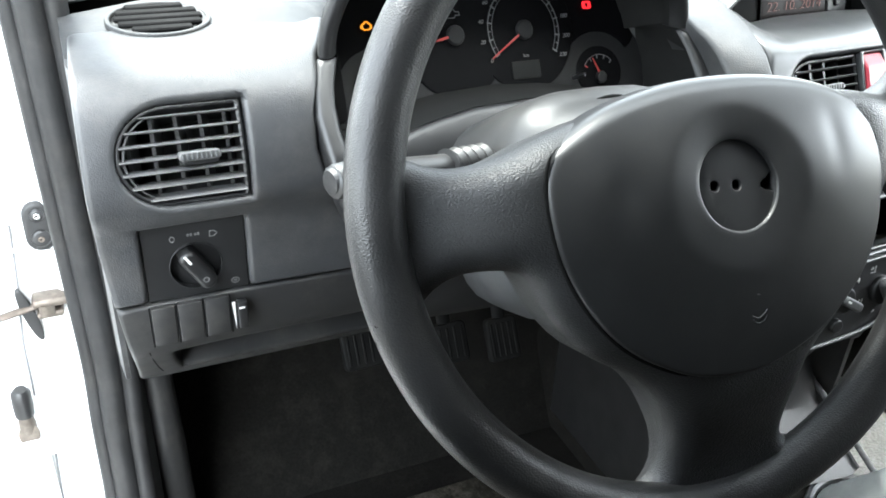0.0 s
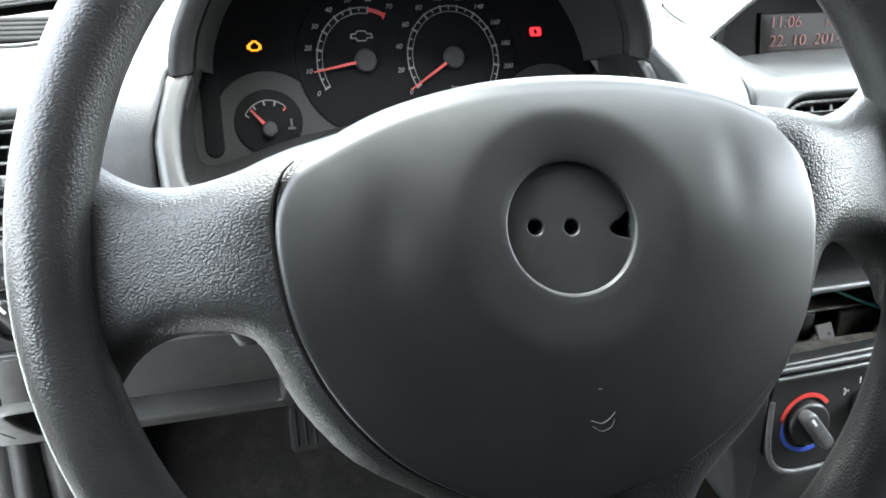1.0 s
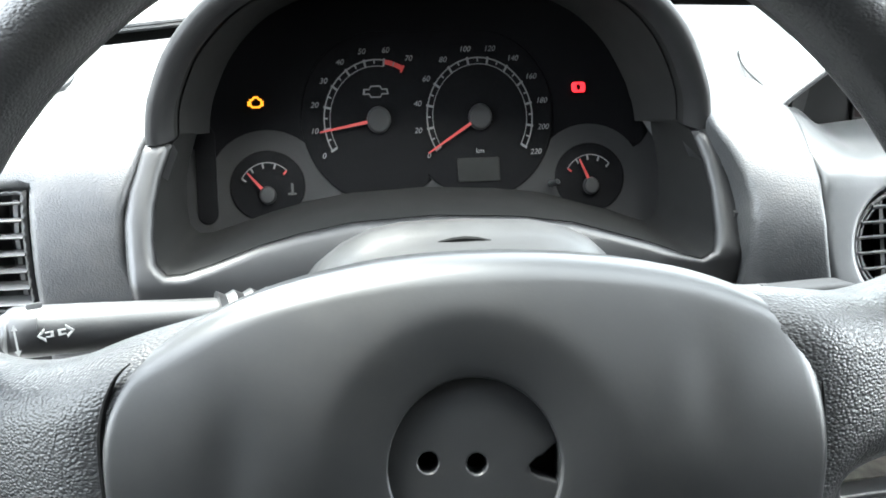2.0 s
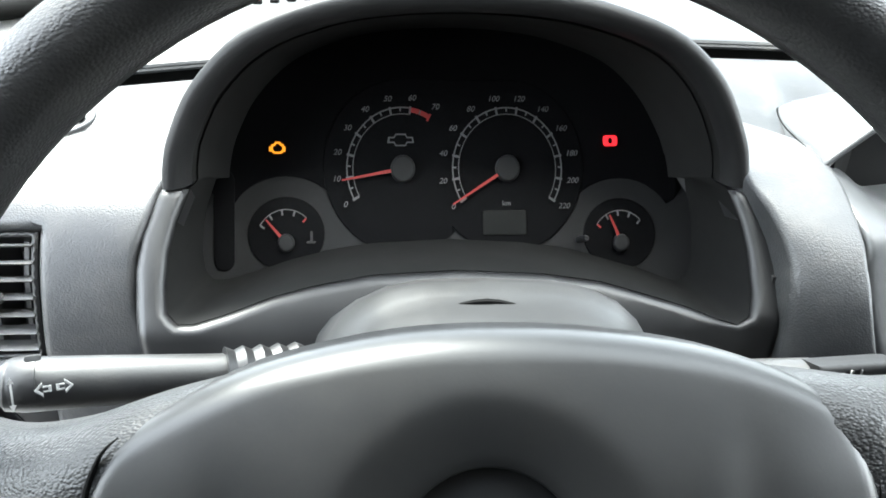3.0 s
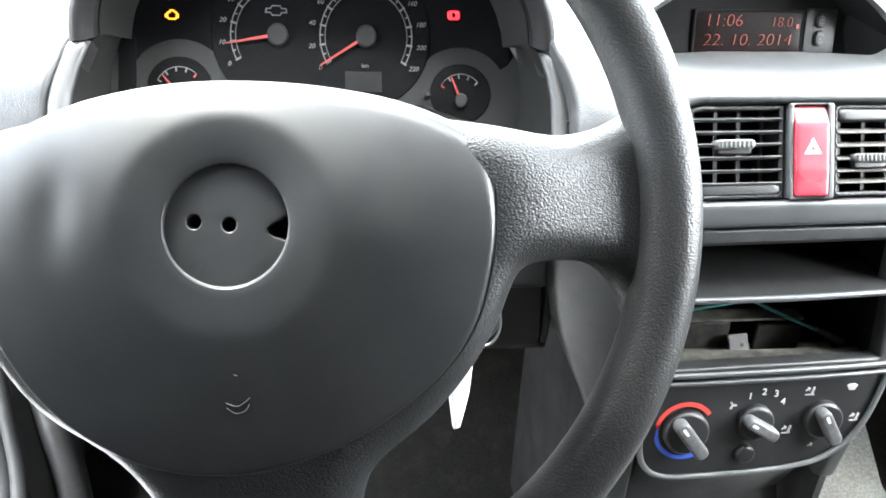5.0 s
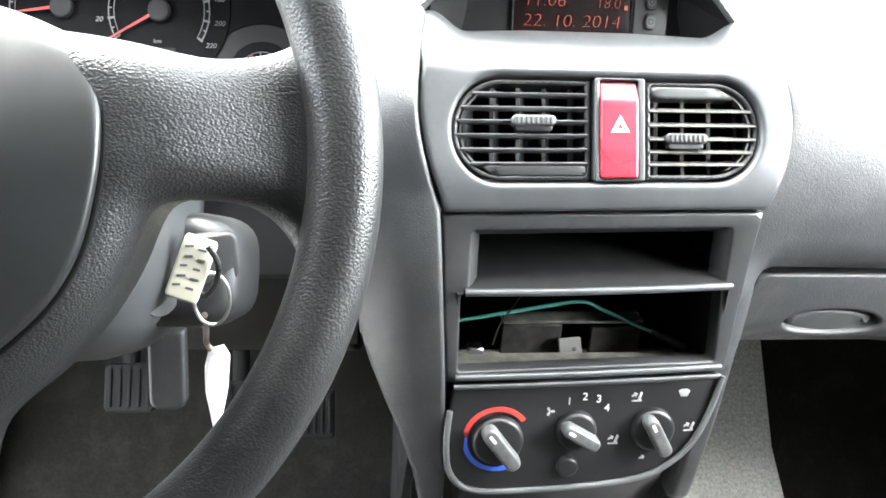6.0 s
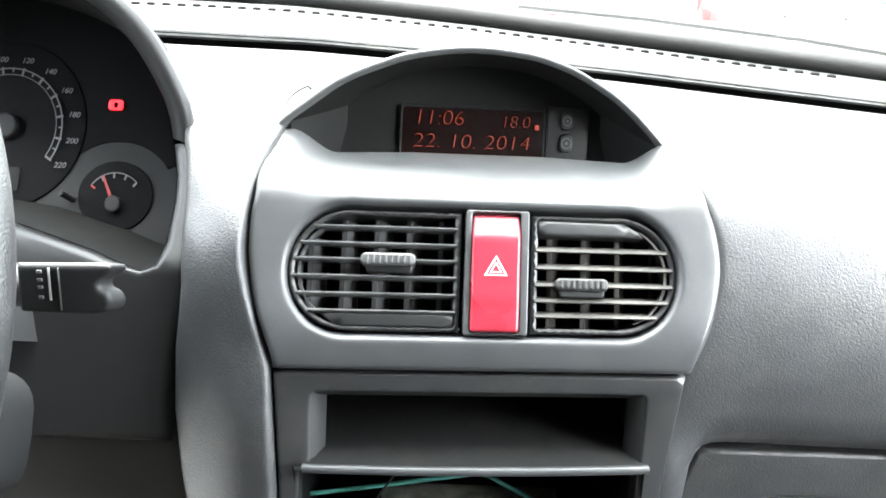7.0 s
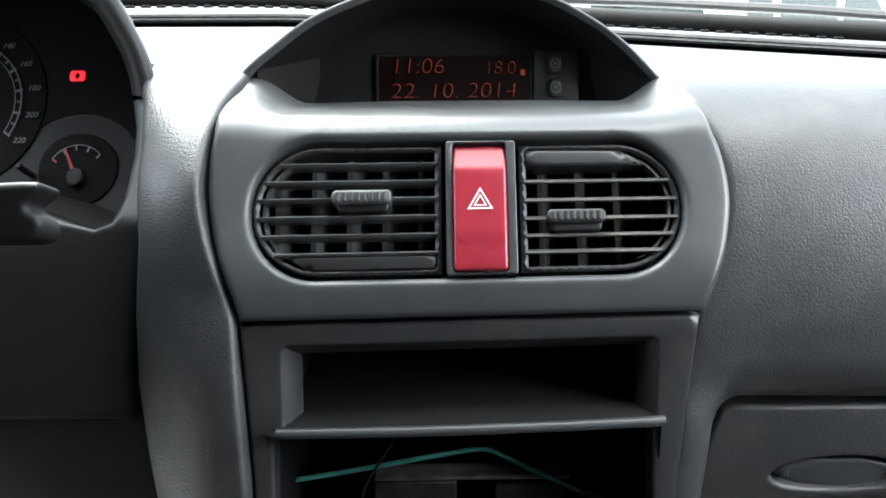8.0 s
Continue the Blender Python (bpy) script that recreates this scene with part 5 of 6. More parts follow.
part("lamp_mark", moved(sheet(rrect(-0.009, 0.0105, -0.003, 0.0128, 0.001), [], lambda a, b, h: Vector((a, b, h - 0.003)), 0.0001, 0.0004, 0.002, 0.02), am), GREYPRINT, left_stalk)
part("gaiter", tube([(-0.038 - 0.0035 * k, 0.2885 - 0.001 * k, 1.0395 + 0.0004 * k) for k in range(10)], [0.0115 + 0.0018 * (k % 2) for k in range(10)], 18), BLACK, left_stalk, "ribbed rubber gaiter")

right_stalk = stalk("wiper_stalk", "black wiper stalk with a notched end", (0.09, 0.285, 1.035), (0.178, 0.258, 1.048), 0.0095)
tip_side = spline([(0.196, 1.0393), (0.2015, 1.0407), (0.2038, 1.0445), (0.2025, 1.0485), (0.1995, 1.0505), (0.1993, 1.0535), (0.2022, 1.0558), (0.2048, 1.0583), (0.204, 1.0602), (0.1985, 1.0605)], 3, closed=False)
part("end_block", sheet([(0.168, 1.0592), (0.168, 1.0392)] + tip_side, [], lambda a, b, h: Vector((a, 0.249 - h, b + 0.35 * min(0.0, h + 0.003))), 0.0026, 0.013, 0.0015, 0.004), HOOD, right_stalk, "notched black stalk end")
part("ring_line", block(0.1845, 0.2476, 1.0412, 0.1848, 0.249, 1.059, 0.0001, 1), FRAME, right_stalk, "thin joint line")
part("line_mark", block(0.1804, 0.2484, 1.0452, 0.1811, 0.2492, 1.0585, 0.0001, 1), MARK, right_stalk)
for z in (1.0463, 1.0505, 1.0535, 1.0568):
    part("printed_bar", block(0.1762, 0.2484, z - 0.0006, 0.1781, 0.2492, z + 0.0006, 0.0001, 1), GREYPRINT, right_stalk)

# key in the lock with its tag
keys = thing("ignition_keys", "car key in the lock, written tag and white grip", "keys")
part("key_head", sheet(rrect(-0.012, -0.012, 0.012, 0.012, 0.005), [], local(facing((0.134, 0.236, 0.994), (0.35, -0.9, 0.2))), 0.002, 0.006, 0.004, 0.01), BLACK, keys)
part("key_ring", tube([(0.133 + 0.0085 * math.cos(t), 0.224 + 0.003 * math.sin(t), 0.978 + 0.0125 * math.sin(t)) for t in [2 * math.pi * k / 28 for k in range(28)]], 0.0009, 8, closed=True, up=(0, 1, 0)), CHROME, keys, "thin steel ring")
tm = facing((0.1247, 0.2205, 0.9955), (0.05, -0.95, 0.3), (0.36, 0, 1))
tag = part("tag", sheet(rrect(-0.0078, -0.0155, 0.0078, 0.0155, 0.002), [], local(tm), 0.0015, 0.004, 0.004, 0.012), TAG, keys, "yellowed plastic tag with handwriting")
for row in range(5):
    for col in range(2):
        u, v = -0.0042 + col * 0.0062 + 0.0009 * (row % 2), 0.0105 - 0.0048 * row
        part("written_bar", moved(block(-0.002 + 0.0004 * (row % 3), -0.0006, 0.0, 0.0022, 0.0006, 0.0005, 0.0002, 1), tm @ pose(u, v, 0, 0, 0, 20 - 15 * col)), INK, tag)
part("cord", tube(spline([(0.1335, 0.219, 1.0085), (0.1375, 0.219, 1.0), (0.1365, 0.2195, 0.99), (0.1315, 0.22, 0.9825), (0.127, 0.2205, 0.984)], 5, closed=False), 0.0015, 8), BLACK, keys, "black cord loop")
part("strap", tube(spline([(0.1285, 0.2265, 0.968), (0.1255, 0.246, 0.948), (0.1235, 0.2555, 0.935), (0.126, 0.2555, 0.93)], 4, closed=False), 0.0016, 8), STEEL, keys)
wm2 = facing((0.1275, 0.2555, 0.905), (0.1, -0.97, 0.15), (0.05, 0, 1))
part("white_grip", sheet([(-0.0045, 0.022), (0.0035, 0.024), (0.0068, 0.018), (0.006, 0.0), (0.002, -0.024), (-0.002, -0.025), (-0.0062, -0.002), (-0.0066, 0.012)], [], local(wm2), 0.0022, 0.004, 0.004, 0.008), KEYWHITE, keys, "white plastic key grip")

# ================= steering wheel =================
wheel = thing("steering_wheel", "worn black three-spoke steering wheel, its badge missing", "steering wheel")
R, TR = 0.175, 0.0144
ring = [wp(R * math.cos(2 * math.pi * k / 120), R * math.sin(2 * math.pi * k / 120), 0) for k in range(120)]
part("rim", tube(ring, TR, 22, closed=True, up=tuple(N)), RIM, wheel, "worn black grained rim")


def body_height(a, b):
    r = math.hypot(a, b)
    return 0.0015 + 0.0275 * (1 - smoothstep(0.096, 0.168, r))


left_side = [(-0.171, 0.052), (-0.161, 0.038), (-0.151, 0.0305), (-0.14, 0.0262), (-0.128, 0.0258), (-0.112, 0.029), (-0.1, 0.0335), (-0.085, 0.038)]
top_side = [(-0.05, 0.046), (0.0, 0.049), (0.05, 0.047)]
right_side = [(0.08, 0.0445), (0.1, 0.0425), (0.122, 0.0402), (0.137, 0.0425), (0.15, 0.0475), (0.16, 0.0555), (0.167, 0.067)]
rim_r = [(0.176, 0.04), (0.179, 0.0), (0.174, -0.04)]
low_r = [(0.163, -0.045), (0.158, -0.031), (0.15, -0.0195), (0.139, -0.0128), (0.124, -0.0117), (0.112, -0.0138), (0.1065, -0.021), (0.1, -0.0385), (0.089, -0.058), (0.074, -0.0765), (0.058, -0.0905), (0.05, -0.101), (0.0468, -0.118), (0.0465, -0.134), (0.0505, -0.146), (0.06, -0.1535), (0.073, -0.158)]
rim_b = [(0.06, -0.166), (0.03, -0.174), (0.0, -0.177), (-0.03, -0.174)]
low_l = [(-0.052, -0.168), (-0.0405, -0.16), (-0.031, -0.149), (-0.0295, -0.134), (-0.034, -0.118), (-0.0415, -0.103), (-0.054, -0.0905), (-0.079, -0.0745), (-0.0965, -0.0535), (-0.1055, -0.0345), (-0.112, -0.0275), (-0.124, -0.0258), (-0.137, -0.0268), (-0.149, -0.033), (-0.158, -0.044), (-0.163, -0.056)]
rim_l = [(-0.175, -0.035), (-0.179, 0.0), (-0.176, 0.035)]
outline = spline(left_side + top_side + right_side + rim_r + low_r + rim_b + low_l + rim_l, 3)
part("spokes", sheet(outline, [], wp, 0.0155, 0.003, 0.004, 0.008, dome=lambda a, b: body_height(a, b) + 0.0025, back=True), SPOKE, wheel, "coarse grained spokes")

cover = [(-0.0905, 0.0305), (-0.0725, 0.0425), (-0.054, 0.05), (-0.0264, 0.056), (0.0012, 0.0578), (0.0287, 0.0567), (0.0562, 0.0525), (0.0775, 0.0452), (0.0885, 0.0375), (0.0932, 0.024), (0.0945, 0.0051), (0.0932, -0.0117), (0.0885, -0.032), (0.0792, -0.0487), (0.064, -0.0637), (0.045, -0.0765), (0.0261, -0.0848), (0.0069, -0.09), (-0.0085, -0.091),
         (-0.0255, -0.0893), (-0.0405, -0.0848), (-0.059, -0.0745), (-0.0735, -0.0615), (-0.0857, -0.0442), (-0.094, -0.025), (-0.0977, -0.0063), (-0.0985, 0.0105), (-0.096, 0.0225)]
cover = spline([(-0.002 + (a + 0.002) * 1.022, -0.015 + (b + 0.015) * 1.018 - 0.0025 * smoothstep(0.012, 0.045, b)) for a, b in cover], 4)
BX, BZ, BR = -0.0032, 0.0017, 0.0226


def pad_height(a, b):
    r = math.hypot(a - BX, b - BZ)
    dish = -(0.24 + 0.1 * (b - BZ) / max(r, 0.02)) * 0.0009 * math.log1p(math.exp((0.0402 - max(r, 0.02)) / 0.0009))
    dents = -0.0016 * math.exp(-((a + 0.0655) / 0.008) ** 2 - ((b - 0.004) / 0.016) ** 2) - 0.0007 * math.exp(-((a - 0.061) / 0.007) ** 2 - ((b - 0.02) / 0.016) ** 2)
    crown = -0.0145 * (a / 0.098) ** 2 - 0.0155 * (max(0.0, b + 0.008) / 0.058) ** 2.2 - 0.0075 * (max(0.0, -b) / 0.09) ** 2
    return 0.049 + crown + dish + dents


def padded_cover():
    """The cover as rings from its outline in to the round badge seat, with a soft outer edge."""
    hole = []
    for a, b in cover:
        t = math.atan2(b - BZ, a - BX)
        hole.append((BX + BR * math.cos(t), BZ + BR * math.sin(t)))
    out, inn = np.asarray(cover), np.asarray(hole)
    span = np.hypot(*(inn - out).T)[:, None]
    lip_r = 0.0007
    round_edge = [0.0016 + 0.0055 * smoothstep(0.0, 0.045, b) for a, b in cover]
    steps = [np.full_like(span, d) / span for d in (0.0, 0.0003, 0.0008, 0.0016, 0.0027, 0.004, 0.0055, 0.0075)]
    last = [1 - np.full_like(span, d) / span for d in (0.0035, 0.0007, 0.0003, 0.0001, 0.0)]
    steps += [steps[-1] + (last[0] - steps[-1]) * k / 26 for k in range(1, 26)] + last
    rings = [[wp(a, b, pad_height(a, b) - soft - 0.014) for (a, b), soft in zip(cover, round_edge)]]
    for f in steps:
        pts = out + (inn - out) * f
        d = edge_distance([cover], pts)
        e = np.clip(BR + lip_r - np.hypot(pts[:, 0] - BX, pts[:, 1] - BZ), 0, lip_r)
        ring_ = []
        for (a, b), q, w, soft in zip(pts.tolist(), d.tolist(), e.tolist(), round_edge):
            q = min(q, soft)
            h = pad_height(a, b) - soft + math.sqrt(max(0.0, soft * soft - (soft - q) ** 2)) - lip_r + math.sqrt(max(0.0, lip_r * lip_r - w * w))
            ring_.append(wp(a, b, h))
        rings.append(ring_)
    rings.append([wp(a, b, 0.034) for a, b in hole])
    return loft(rings, closed=True)


part("airbag_cover", padded_cover(), PAD, wheel, "smooth black airbag cover with scuffs", 75)
start = max(range(len(cover)), key=lambda k: cover[k][1])
seam = [p for p in cover[start:] + cover[:start] if p[1] < 0.03]
thin = [0.0012 * min(1.0, 0.15 + min(k, len(seam) - 1 - k) / 9) for k in range(len(seam))]
part("cover_seam", tube([wp(a * 1.004, b * 1.004, body_height(a, b) + 0.002) for a, b in seam], thin, 8, up=tuple(N)), GAPSHADE, wheel, "dark seam round the cover")
h1, h2 = (-0.0153, 0.0027), (-0.0025, 0.0019)
notch = [(0.0115, 0.001), (0.0135, 0.0028), (0.0152, 0.0033), (0.0185, 0.0062), (0.0192, 0.0055), (0.0192, -0.0035), (0.014, -0.0022), (0.0118, -0.0008)]
part("badge_seat", sheet(disc(BX, BZ, BR + 0.0004, 48), [disc(*h1, 0.0027, 18), disc(*h2, 0.0027, 18), notch], lambda a, b, h: wp(a, b, h + 0.0405 - 0.165 * (b - BZ)), 0.0006, 0.006, 0.003, 0.008), PAD, wheel, "empty round badge seat with holes")
part("seat_backing", sheet(disc(BX, BZ, BR, 32), [], lambda a, b, h: wp(a, b, h + 0.0335 - 0.165 * (b - BZ)), 0.0006, 0.001, 0.006, 0.02), GAPSHADE, wheel)
# pale arc paints the light caught by the seat's lower edge
worn = [(BX + BR * math.cos(radians(a)), BZ + BR * math.sin(radians(a))) for a in range(184, 361, 4)]
part("seat_lit_edge", tube([wp(a, b, pad_height(a, b) - 0.0009) for a, b in worn], [0.0001 + 0.0004 * math.sin(radians(a - 180)) for a in range(184, 361, 4)], 8, up=tuple(N)), GRIP, wheel, "pale lower edge of the badge seat, light in its colour")
# scuffs on the cover
for pts in ([(-0.0025, -0.063), (0.0014, -0.0644), (0.0045, -0.0628), (0.0063, -0.061)], [(-0.0021, -0.065), (0.0012, -0.0671), (0.0047, -0.066), (0.006, -0.0635)], [(0.0005, -0.0524), (0.0019, -0.0528)]):
    part("scuff", tube([wp(a, b, pad_height(a, b) + 0.0001) for a, b in spline(pts, 4, closed=False)], 0.00022, 6), GREYPRINT, wheel, "pale scratch")
for a, b in ((-0.0267, 0.022), (-0.0062, -0.0522), (0.052, 0.034), (0.0313, -0.0117), (0.066, -0.012), (-0.05, -0.03)):
    part("fleck", sheet(disc(a, b, 0.0006, 8, 0.0004), [], lambda p, q, h: wp(p, q, h + pad_height(p, q)), 0.0001, 0.0001, 0.001, 0.01), GREYPRINT, wheel)

# ================= centre console =================
MX = 0.3575
CP = [(0.283, 0.76), (0.287, 0.80), (0.292, 0.84), (0.302, 0.89), (0.311, 0.94), (0.3165, 0.985), (0.3205, 1.008), (0.334, 1.036), (0.3455, 1.06), (0.3505, 1.0685), (0.358, 1.0735), (0.37, 1.0755), (0.395, 1.0765), (0.425, 1.0775)]


def console_skew(x):
    return 0.055 * (x - MX)


cplace, cs, cmax = along(CP, console_skew)
console = thing("centre_console", "satin grey centre console with empty radio bays", "centre console")
S0 = cs(1.0355)
stadium = [(MX - 0.0985 + 0.0295 + 0.0295 * math.cos(radians(a)), S0 + 0.0325 * math.sin(radians(a))) for a in range(90, 271, 10)]
stadium += [(MX + 0.0985 - 0.0295 + 0.0295 * math.cos(radians(a)), S0 + 0.0325 * math.sin(radians(a))) for a in range(-90, 91, 10)]
left_edge = [(console_left(z) + 0.0015, cs(z)) for z in (0.9885, 0.996, 1.005, 1.015, 1.024, 1.035, 1.045, 1.055, 1.062, 1.0685)]
right_edge = [(console_right(z) - 0.0022, cs(z)) for z in (0.9885, 0.996, 1.005, 1.015, 1.024, 1.035, 1.045, 1.055, 1.062, 1.0685)]
upper = [(0.2412, cs(1.0755)), (0.2435, cmax - 0.012)] + [(0.262, cmax), (0.449, cmax)] + [(0.4655, cmax - 0.012), (0.4695, cs(1.0755))]
bezel_loop = spline(right_edge + upper[::-1][:2], 3, closed=False) + spline(upper[::-1][2:4], 3, closed=False)[1:-1] + spline(upper[::-1][4:] + left_edge[::-1], 3, closed=False)


def shoulder(a, s):
    return 0.017 * smoothstep(0.082, 0.108, abs(a - MX)) * max(0.0, (s - cs(1.06)) / (cmax - cs(1.06))) ** 1.4


part("bezel", sheet(bezel_loop, [stadium], cplace, 0.0035, 0.03, 0.003, 0.005, dome=shoulder), SATIN, console, "rounded satin grey vent bezel", 70)
# black sheet painted as the shade deep behind the centre vents
part("vent_well", sheet([(x, s) for x, s in stadium], [], lambda a, b, h: cplace(a, b, h - 0.05), 0.001, 0.002, 0.008, 0.04), GAPSHADE, console)

# radio bay surround with two openings
sur = [(console_left(z) + 0.0012, cs(z)) for z in (0.8795, 0.9, 0.93, 0.96, 0.9865)] + [(console_right(z) - 0.003, cs(z)) for z in (0.9865, 0.96, 0.93, 0.9, 0.8795)]
open_a = rrect(0.2735, cs(0.9405), 0.4425, cs(0.9765), (0.001, 0.001, 0.003, 0.003))
open_b = rrect(0.2685, cs(0.8865), 0.4415, cs(0.936), 0.002)
part("radio_surround", sheet(sur[::-1], [open_a, open_b], cplace, 0.0018, 0.012, 0.005, 0.012, dome=lambda a, s: -0.003), FRAME, console, "dark grey frame of the two bays")
reveal = []
for e, h in ((0.0, -0.0035), (0.0035, -0.007), (0.0075, -0.016)):
    x0, x1, z0, z1 = 0.2725 + e, 0.4435 - e, 0.9412, 0.978 - e
    reveal.append([cplace(x0, cs(z0), h), cplace(x0, cs((z0 + z1) / 2), h), cplace(x0, cs(z1), h), cplace((x0 + x1) / 2, cs(z1), h), cplace(x1, cs(z1), h), cplace(x1, cs((z0 + z1) / 2), h), cplace(x1, cs(z0), h)])
part("bay_reveal", loft(reveal), FRAME, console, "sloping inner edge of the tray")
# shelf between the bays, its front lip bowed and a paler grey
lip = spline([tuple(cplace(x, cs(0.939), 0.001 + 0.004 * (1 - ((x - MX) / 0.092) ** 2))) for x in (0.2705, 0.285, 0.32, 0.3575, 0.395, 0.43, 0.4455)], 4, closed=False)
part("shelf", thicken(loft([lip, [(p[0], p[1] + 0.012, p[2] + 0.0019) for p in lip], [(min(max(p[0], 0.2745), 0.4415), lip[0][1] + 0.11, p[2] + 0.0019) for p in lip]]), (0, 0, -0.0015)), BAY, console, "black shelf floor")
part("shelf_lip", tube(lip, 0.0024, 10), SATIN, console, "grey shelf edge, paler than the floor")


def bay(name, x0, x1, z0, z1, depth, label):
    y = cplace((x0 + x1) / 2, cs((z0 + z1) / 2), 0).y
    def ring(d, e, slant=0.0):
        return [(x0 - e, y + d, z0 - e), (x1 + e, y + d + slant, z0 - e), (x1 + e, y + d + slant, z1 + e), (x0 - e, y + d, z1 + e)]
    rings = [ring(0.006, 0.002, 0.008), ring(0.004, 0.0, 0.008), ring(0.04, 0.0, 0.005), ring(depth, 0.0)]
    bm = loft(rings, closed=True)
    bm.verts.ensure_lookup_table()
    bm.faces.new(bm.verts[-4:])
    return part(name, bm, BAY, console, label)


bay("storage_tray", 0.2735, 0.4425, 0.9405, 0.978, 0.13, "empty black storage tray")
bay("radio_bay", 0.2665, 0.4445, 0.857, 0.9365, 0.16, "empty black radio bay")
sill_pts = [tuple(cplace(x, cs(0.8845), 0.002 + 0.0025 * (1 - ((x - MX) / 0.092) ** 2))) for x in (0.2665, 0.3, 0.3575, 0.41, 0.4445)]
part("bay_sill", tube(spline(sill_pts, 4, closed=False), 0.0022, 10), SATIN, console, "bright lower sill")
sill2 = [tuple(cplace(x, cs(0.8785), 0.002 + 0.0025 * (1 - ((x - MX) / 0.092) ** 2))) for x in (0.2655, 0.3, 0.3575, 0.41, 0.4445)]
part("bay_sill", tube(spline(sill2, 4, closed=False), 0.0018, 10), SATIN, console, "bright lower sill")

bracket = thing("radio_bracket", "dusty metal mounting bracket lying in the empty radio bay", "bracket")
part("tray_sheet", joined(block(0.2675, 0.322, 0.872, 0.4435, 0.338, 0.876, 0.001, 1), block(0.27, 0.335, 0.858, 0.44, 0.368, 0.8605, 0.001, 1)), DUSTY, bracket)
# front faces take the darker copy, their shade put into the colour
part("upstand", block(0.3085, 0.362, 0.859, 0.352, 0.366, 0.8835, 0.001, 1), SHADEZINC, bracket)
part("upstand", block(0.372, 0.358, 0.859, 0.409, 0.362, 0.8835, 0.001, 1), SHADEZINC, bracket)
part("cross_piece", block(0.3085, 0.3625, 0.8835, 0.412, 0.378, 0.886, 0.001, 1), DUSTY, bracket)
part("label_plate", moved(block(-0.0085, -0.001, -0.0085, 0.0085, 0.001, 0.0085, 0.0008, 1), pose(0.357, 0.3535, 0.8685, -35, 0, 6)), LINER, bracket, "pale slotted plate")
part("rivet", moved(block(-0.0014, -0.0016, -0.0014, 0.0014, -0.001, 0.0014, 0.0004, 1), pose(0.3595, 0.3535, 0.8685, -35, 0, 6)), STEEL, bracket)
part("clip", block(0.2805, 0.336, 0.874, 0.2915, 0.346, 0.8805, 0.001, 1), CHROME, bracket, "small bright clip")
cable = thing("aerial_cable", "teal sheathed aerial cable hanging through the radio bay", "cable")
part("sheath", tube(spline([(0.262, 0.37, 0.8805), (0.29, 0.37, 0.885), (0.32, 0.37, 0.8905), (0.345, 0.37, 0.895), (0.3667, 0.369, 0.8985), (0.38, 0.366, 0.894), (0.40, 0.361, 0.886), (0.4168, 0.356, 0.8805)], 5, closed=False), 0.0014, 10), TEAL, cable)
part("plug", tube([(0.4155, 0.3565, 0.881), (0.4265, 0.354, 0.8768), (0.428, 0.3536, 0.8762), (0.44, 0.351, 0.8712)], 0.0024, 12), GRIP, cable, "grey metal plug")
part("bare_end", tube(spline([(0.4168, 0.356, 0.8805), (0.425, 0.355, 0.8755), (0.435, 0.353, 0.871), (0.443, 0.351, 0.8665)], 4, closed=False), 0.0017, 10), BLACK, cable, "black cable end")
part("thin_wire", tube(spline([(0.322, 0.363, 0.912), (0.3152, 0.36, 0.9013), (0.3056, 0.358, 0.8862), (0.301, 0.355, 0.872)], 4, closed=False), 0.0007, 6), BLACK, cable)

# vents and hazard switch
air_vent(cplace, S0, 0.3445, 0.2605, 0.0305, -1, 4, 0.3085, (0.13, 0.285, 0.44, 0.59, 0.735, 0.885), 3, "half-round centre air vent with level dark blades", lip=True)
air_vent(cplace, S0, 0.3805, 0.4545, 0.0305, 1, -20, 0.4055, (0.14, 0.28, 0.425, 0.58, 0.74), 2, "half-round centre air vent with dusty blades turned down", plate=True, blade_mat=DUSTVENT)
hazard = thing("hazard_switch", "red hazard warning switch between the centre vents", "switch")
part("surround", sheet(rrect(0.3465, S0 - 0.0315, 0.3785, S0 + 0.0315, 0.0015), [rrect(0.3495, S0 - 0.03, 0.3742, S0 + 0.0302, 0.0015)], cplace, 0.0008, 0.02, 0.004, 0.03), SATIN, hazard, "grey frame of the switch")
part("button", sheet(rrect(0.3498, S0 - 0.0297, 0.3739, S0 + 0.03, 0.0018), [], lambda a, s, h: cplace(a, s, h + 0.0022), 0.0016, 0.012, 0.0016, 0.0025, dome=lambda a, s: -0.0006 * smoothstep(S0 - 0.013, S0 - 0.019, s) - 0.4 * max(0.0, s - S0 - 0.0175)), RED, hazard, "glossy red push button")
for sc, wid in ((0.0068, 0.0007), (0.0036, 0.00055)):
    tri_o = [(0.3618 + sc * math.cos(radians(a)), S0 + 0.0015 + sc * math.sin(radians(a))) for a in (90, 210, 330)]
    tri_i = [(0.3618 + (sc - 2 * wid) * math.cos(radians(a)), S0 + 0.0015 + (sc - 2 * wid) * math.sin(radians(a))) for a in (90, 210, 330)]
    part("triangle", sheet(tri_o, [tri_i], lambda a, s, h: cplace(a, s, h + 0.0026), 0.0001, 0.0004, 0.002, 0.02), PRINT, hazard, "white warning triangle")

# ================= clock display under its own hood =================
clock = thing("clock_display", "dark clock and date display with red digits under an arched hood", "display")


def dskew(x):
    return 0.07 * (x - MX)


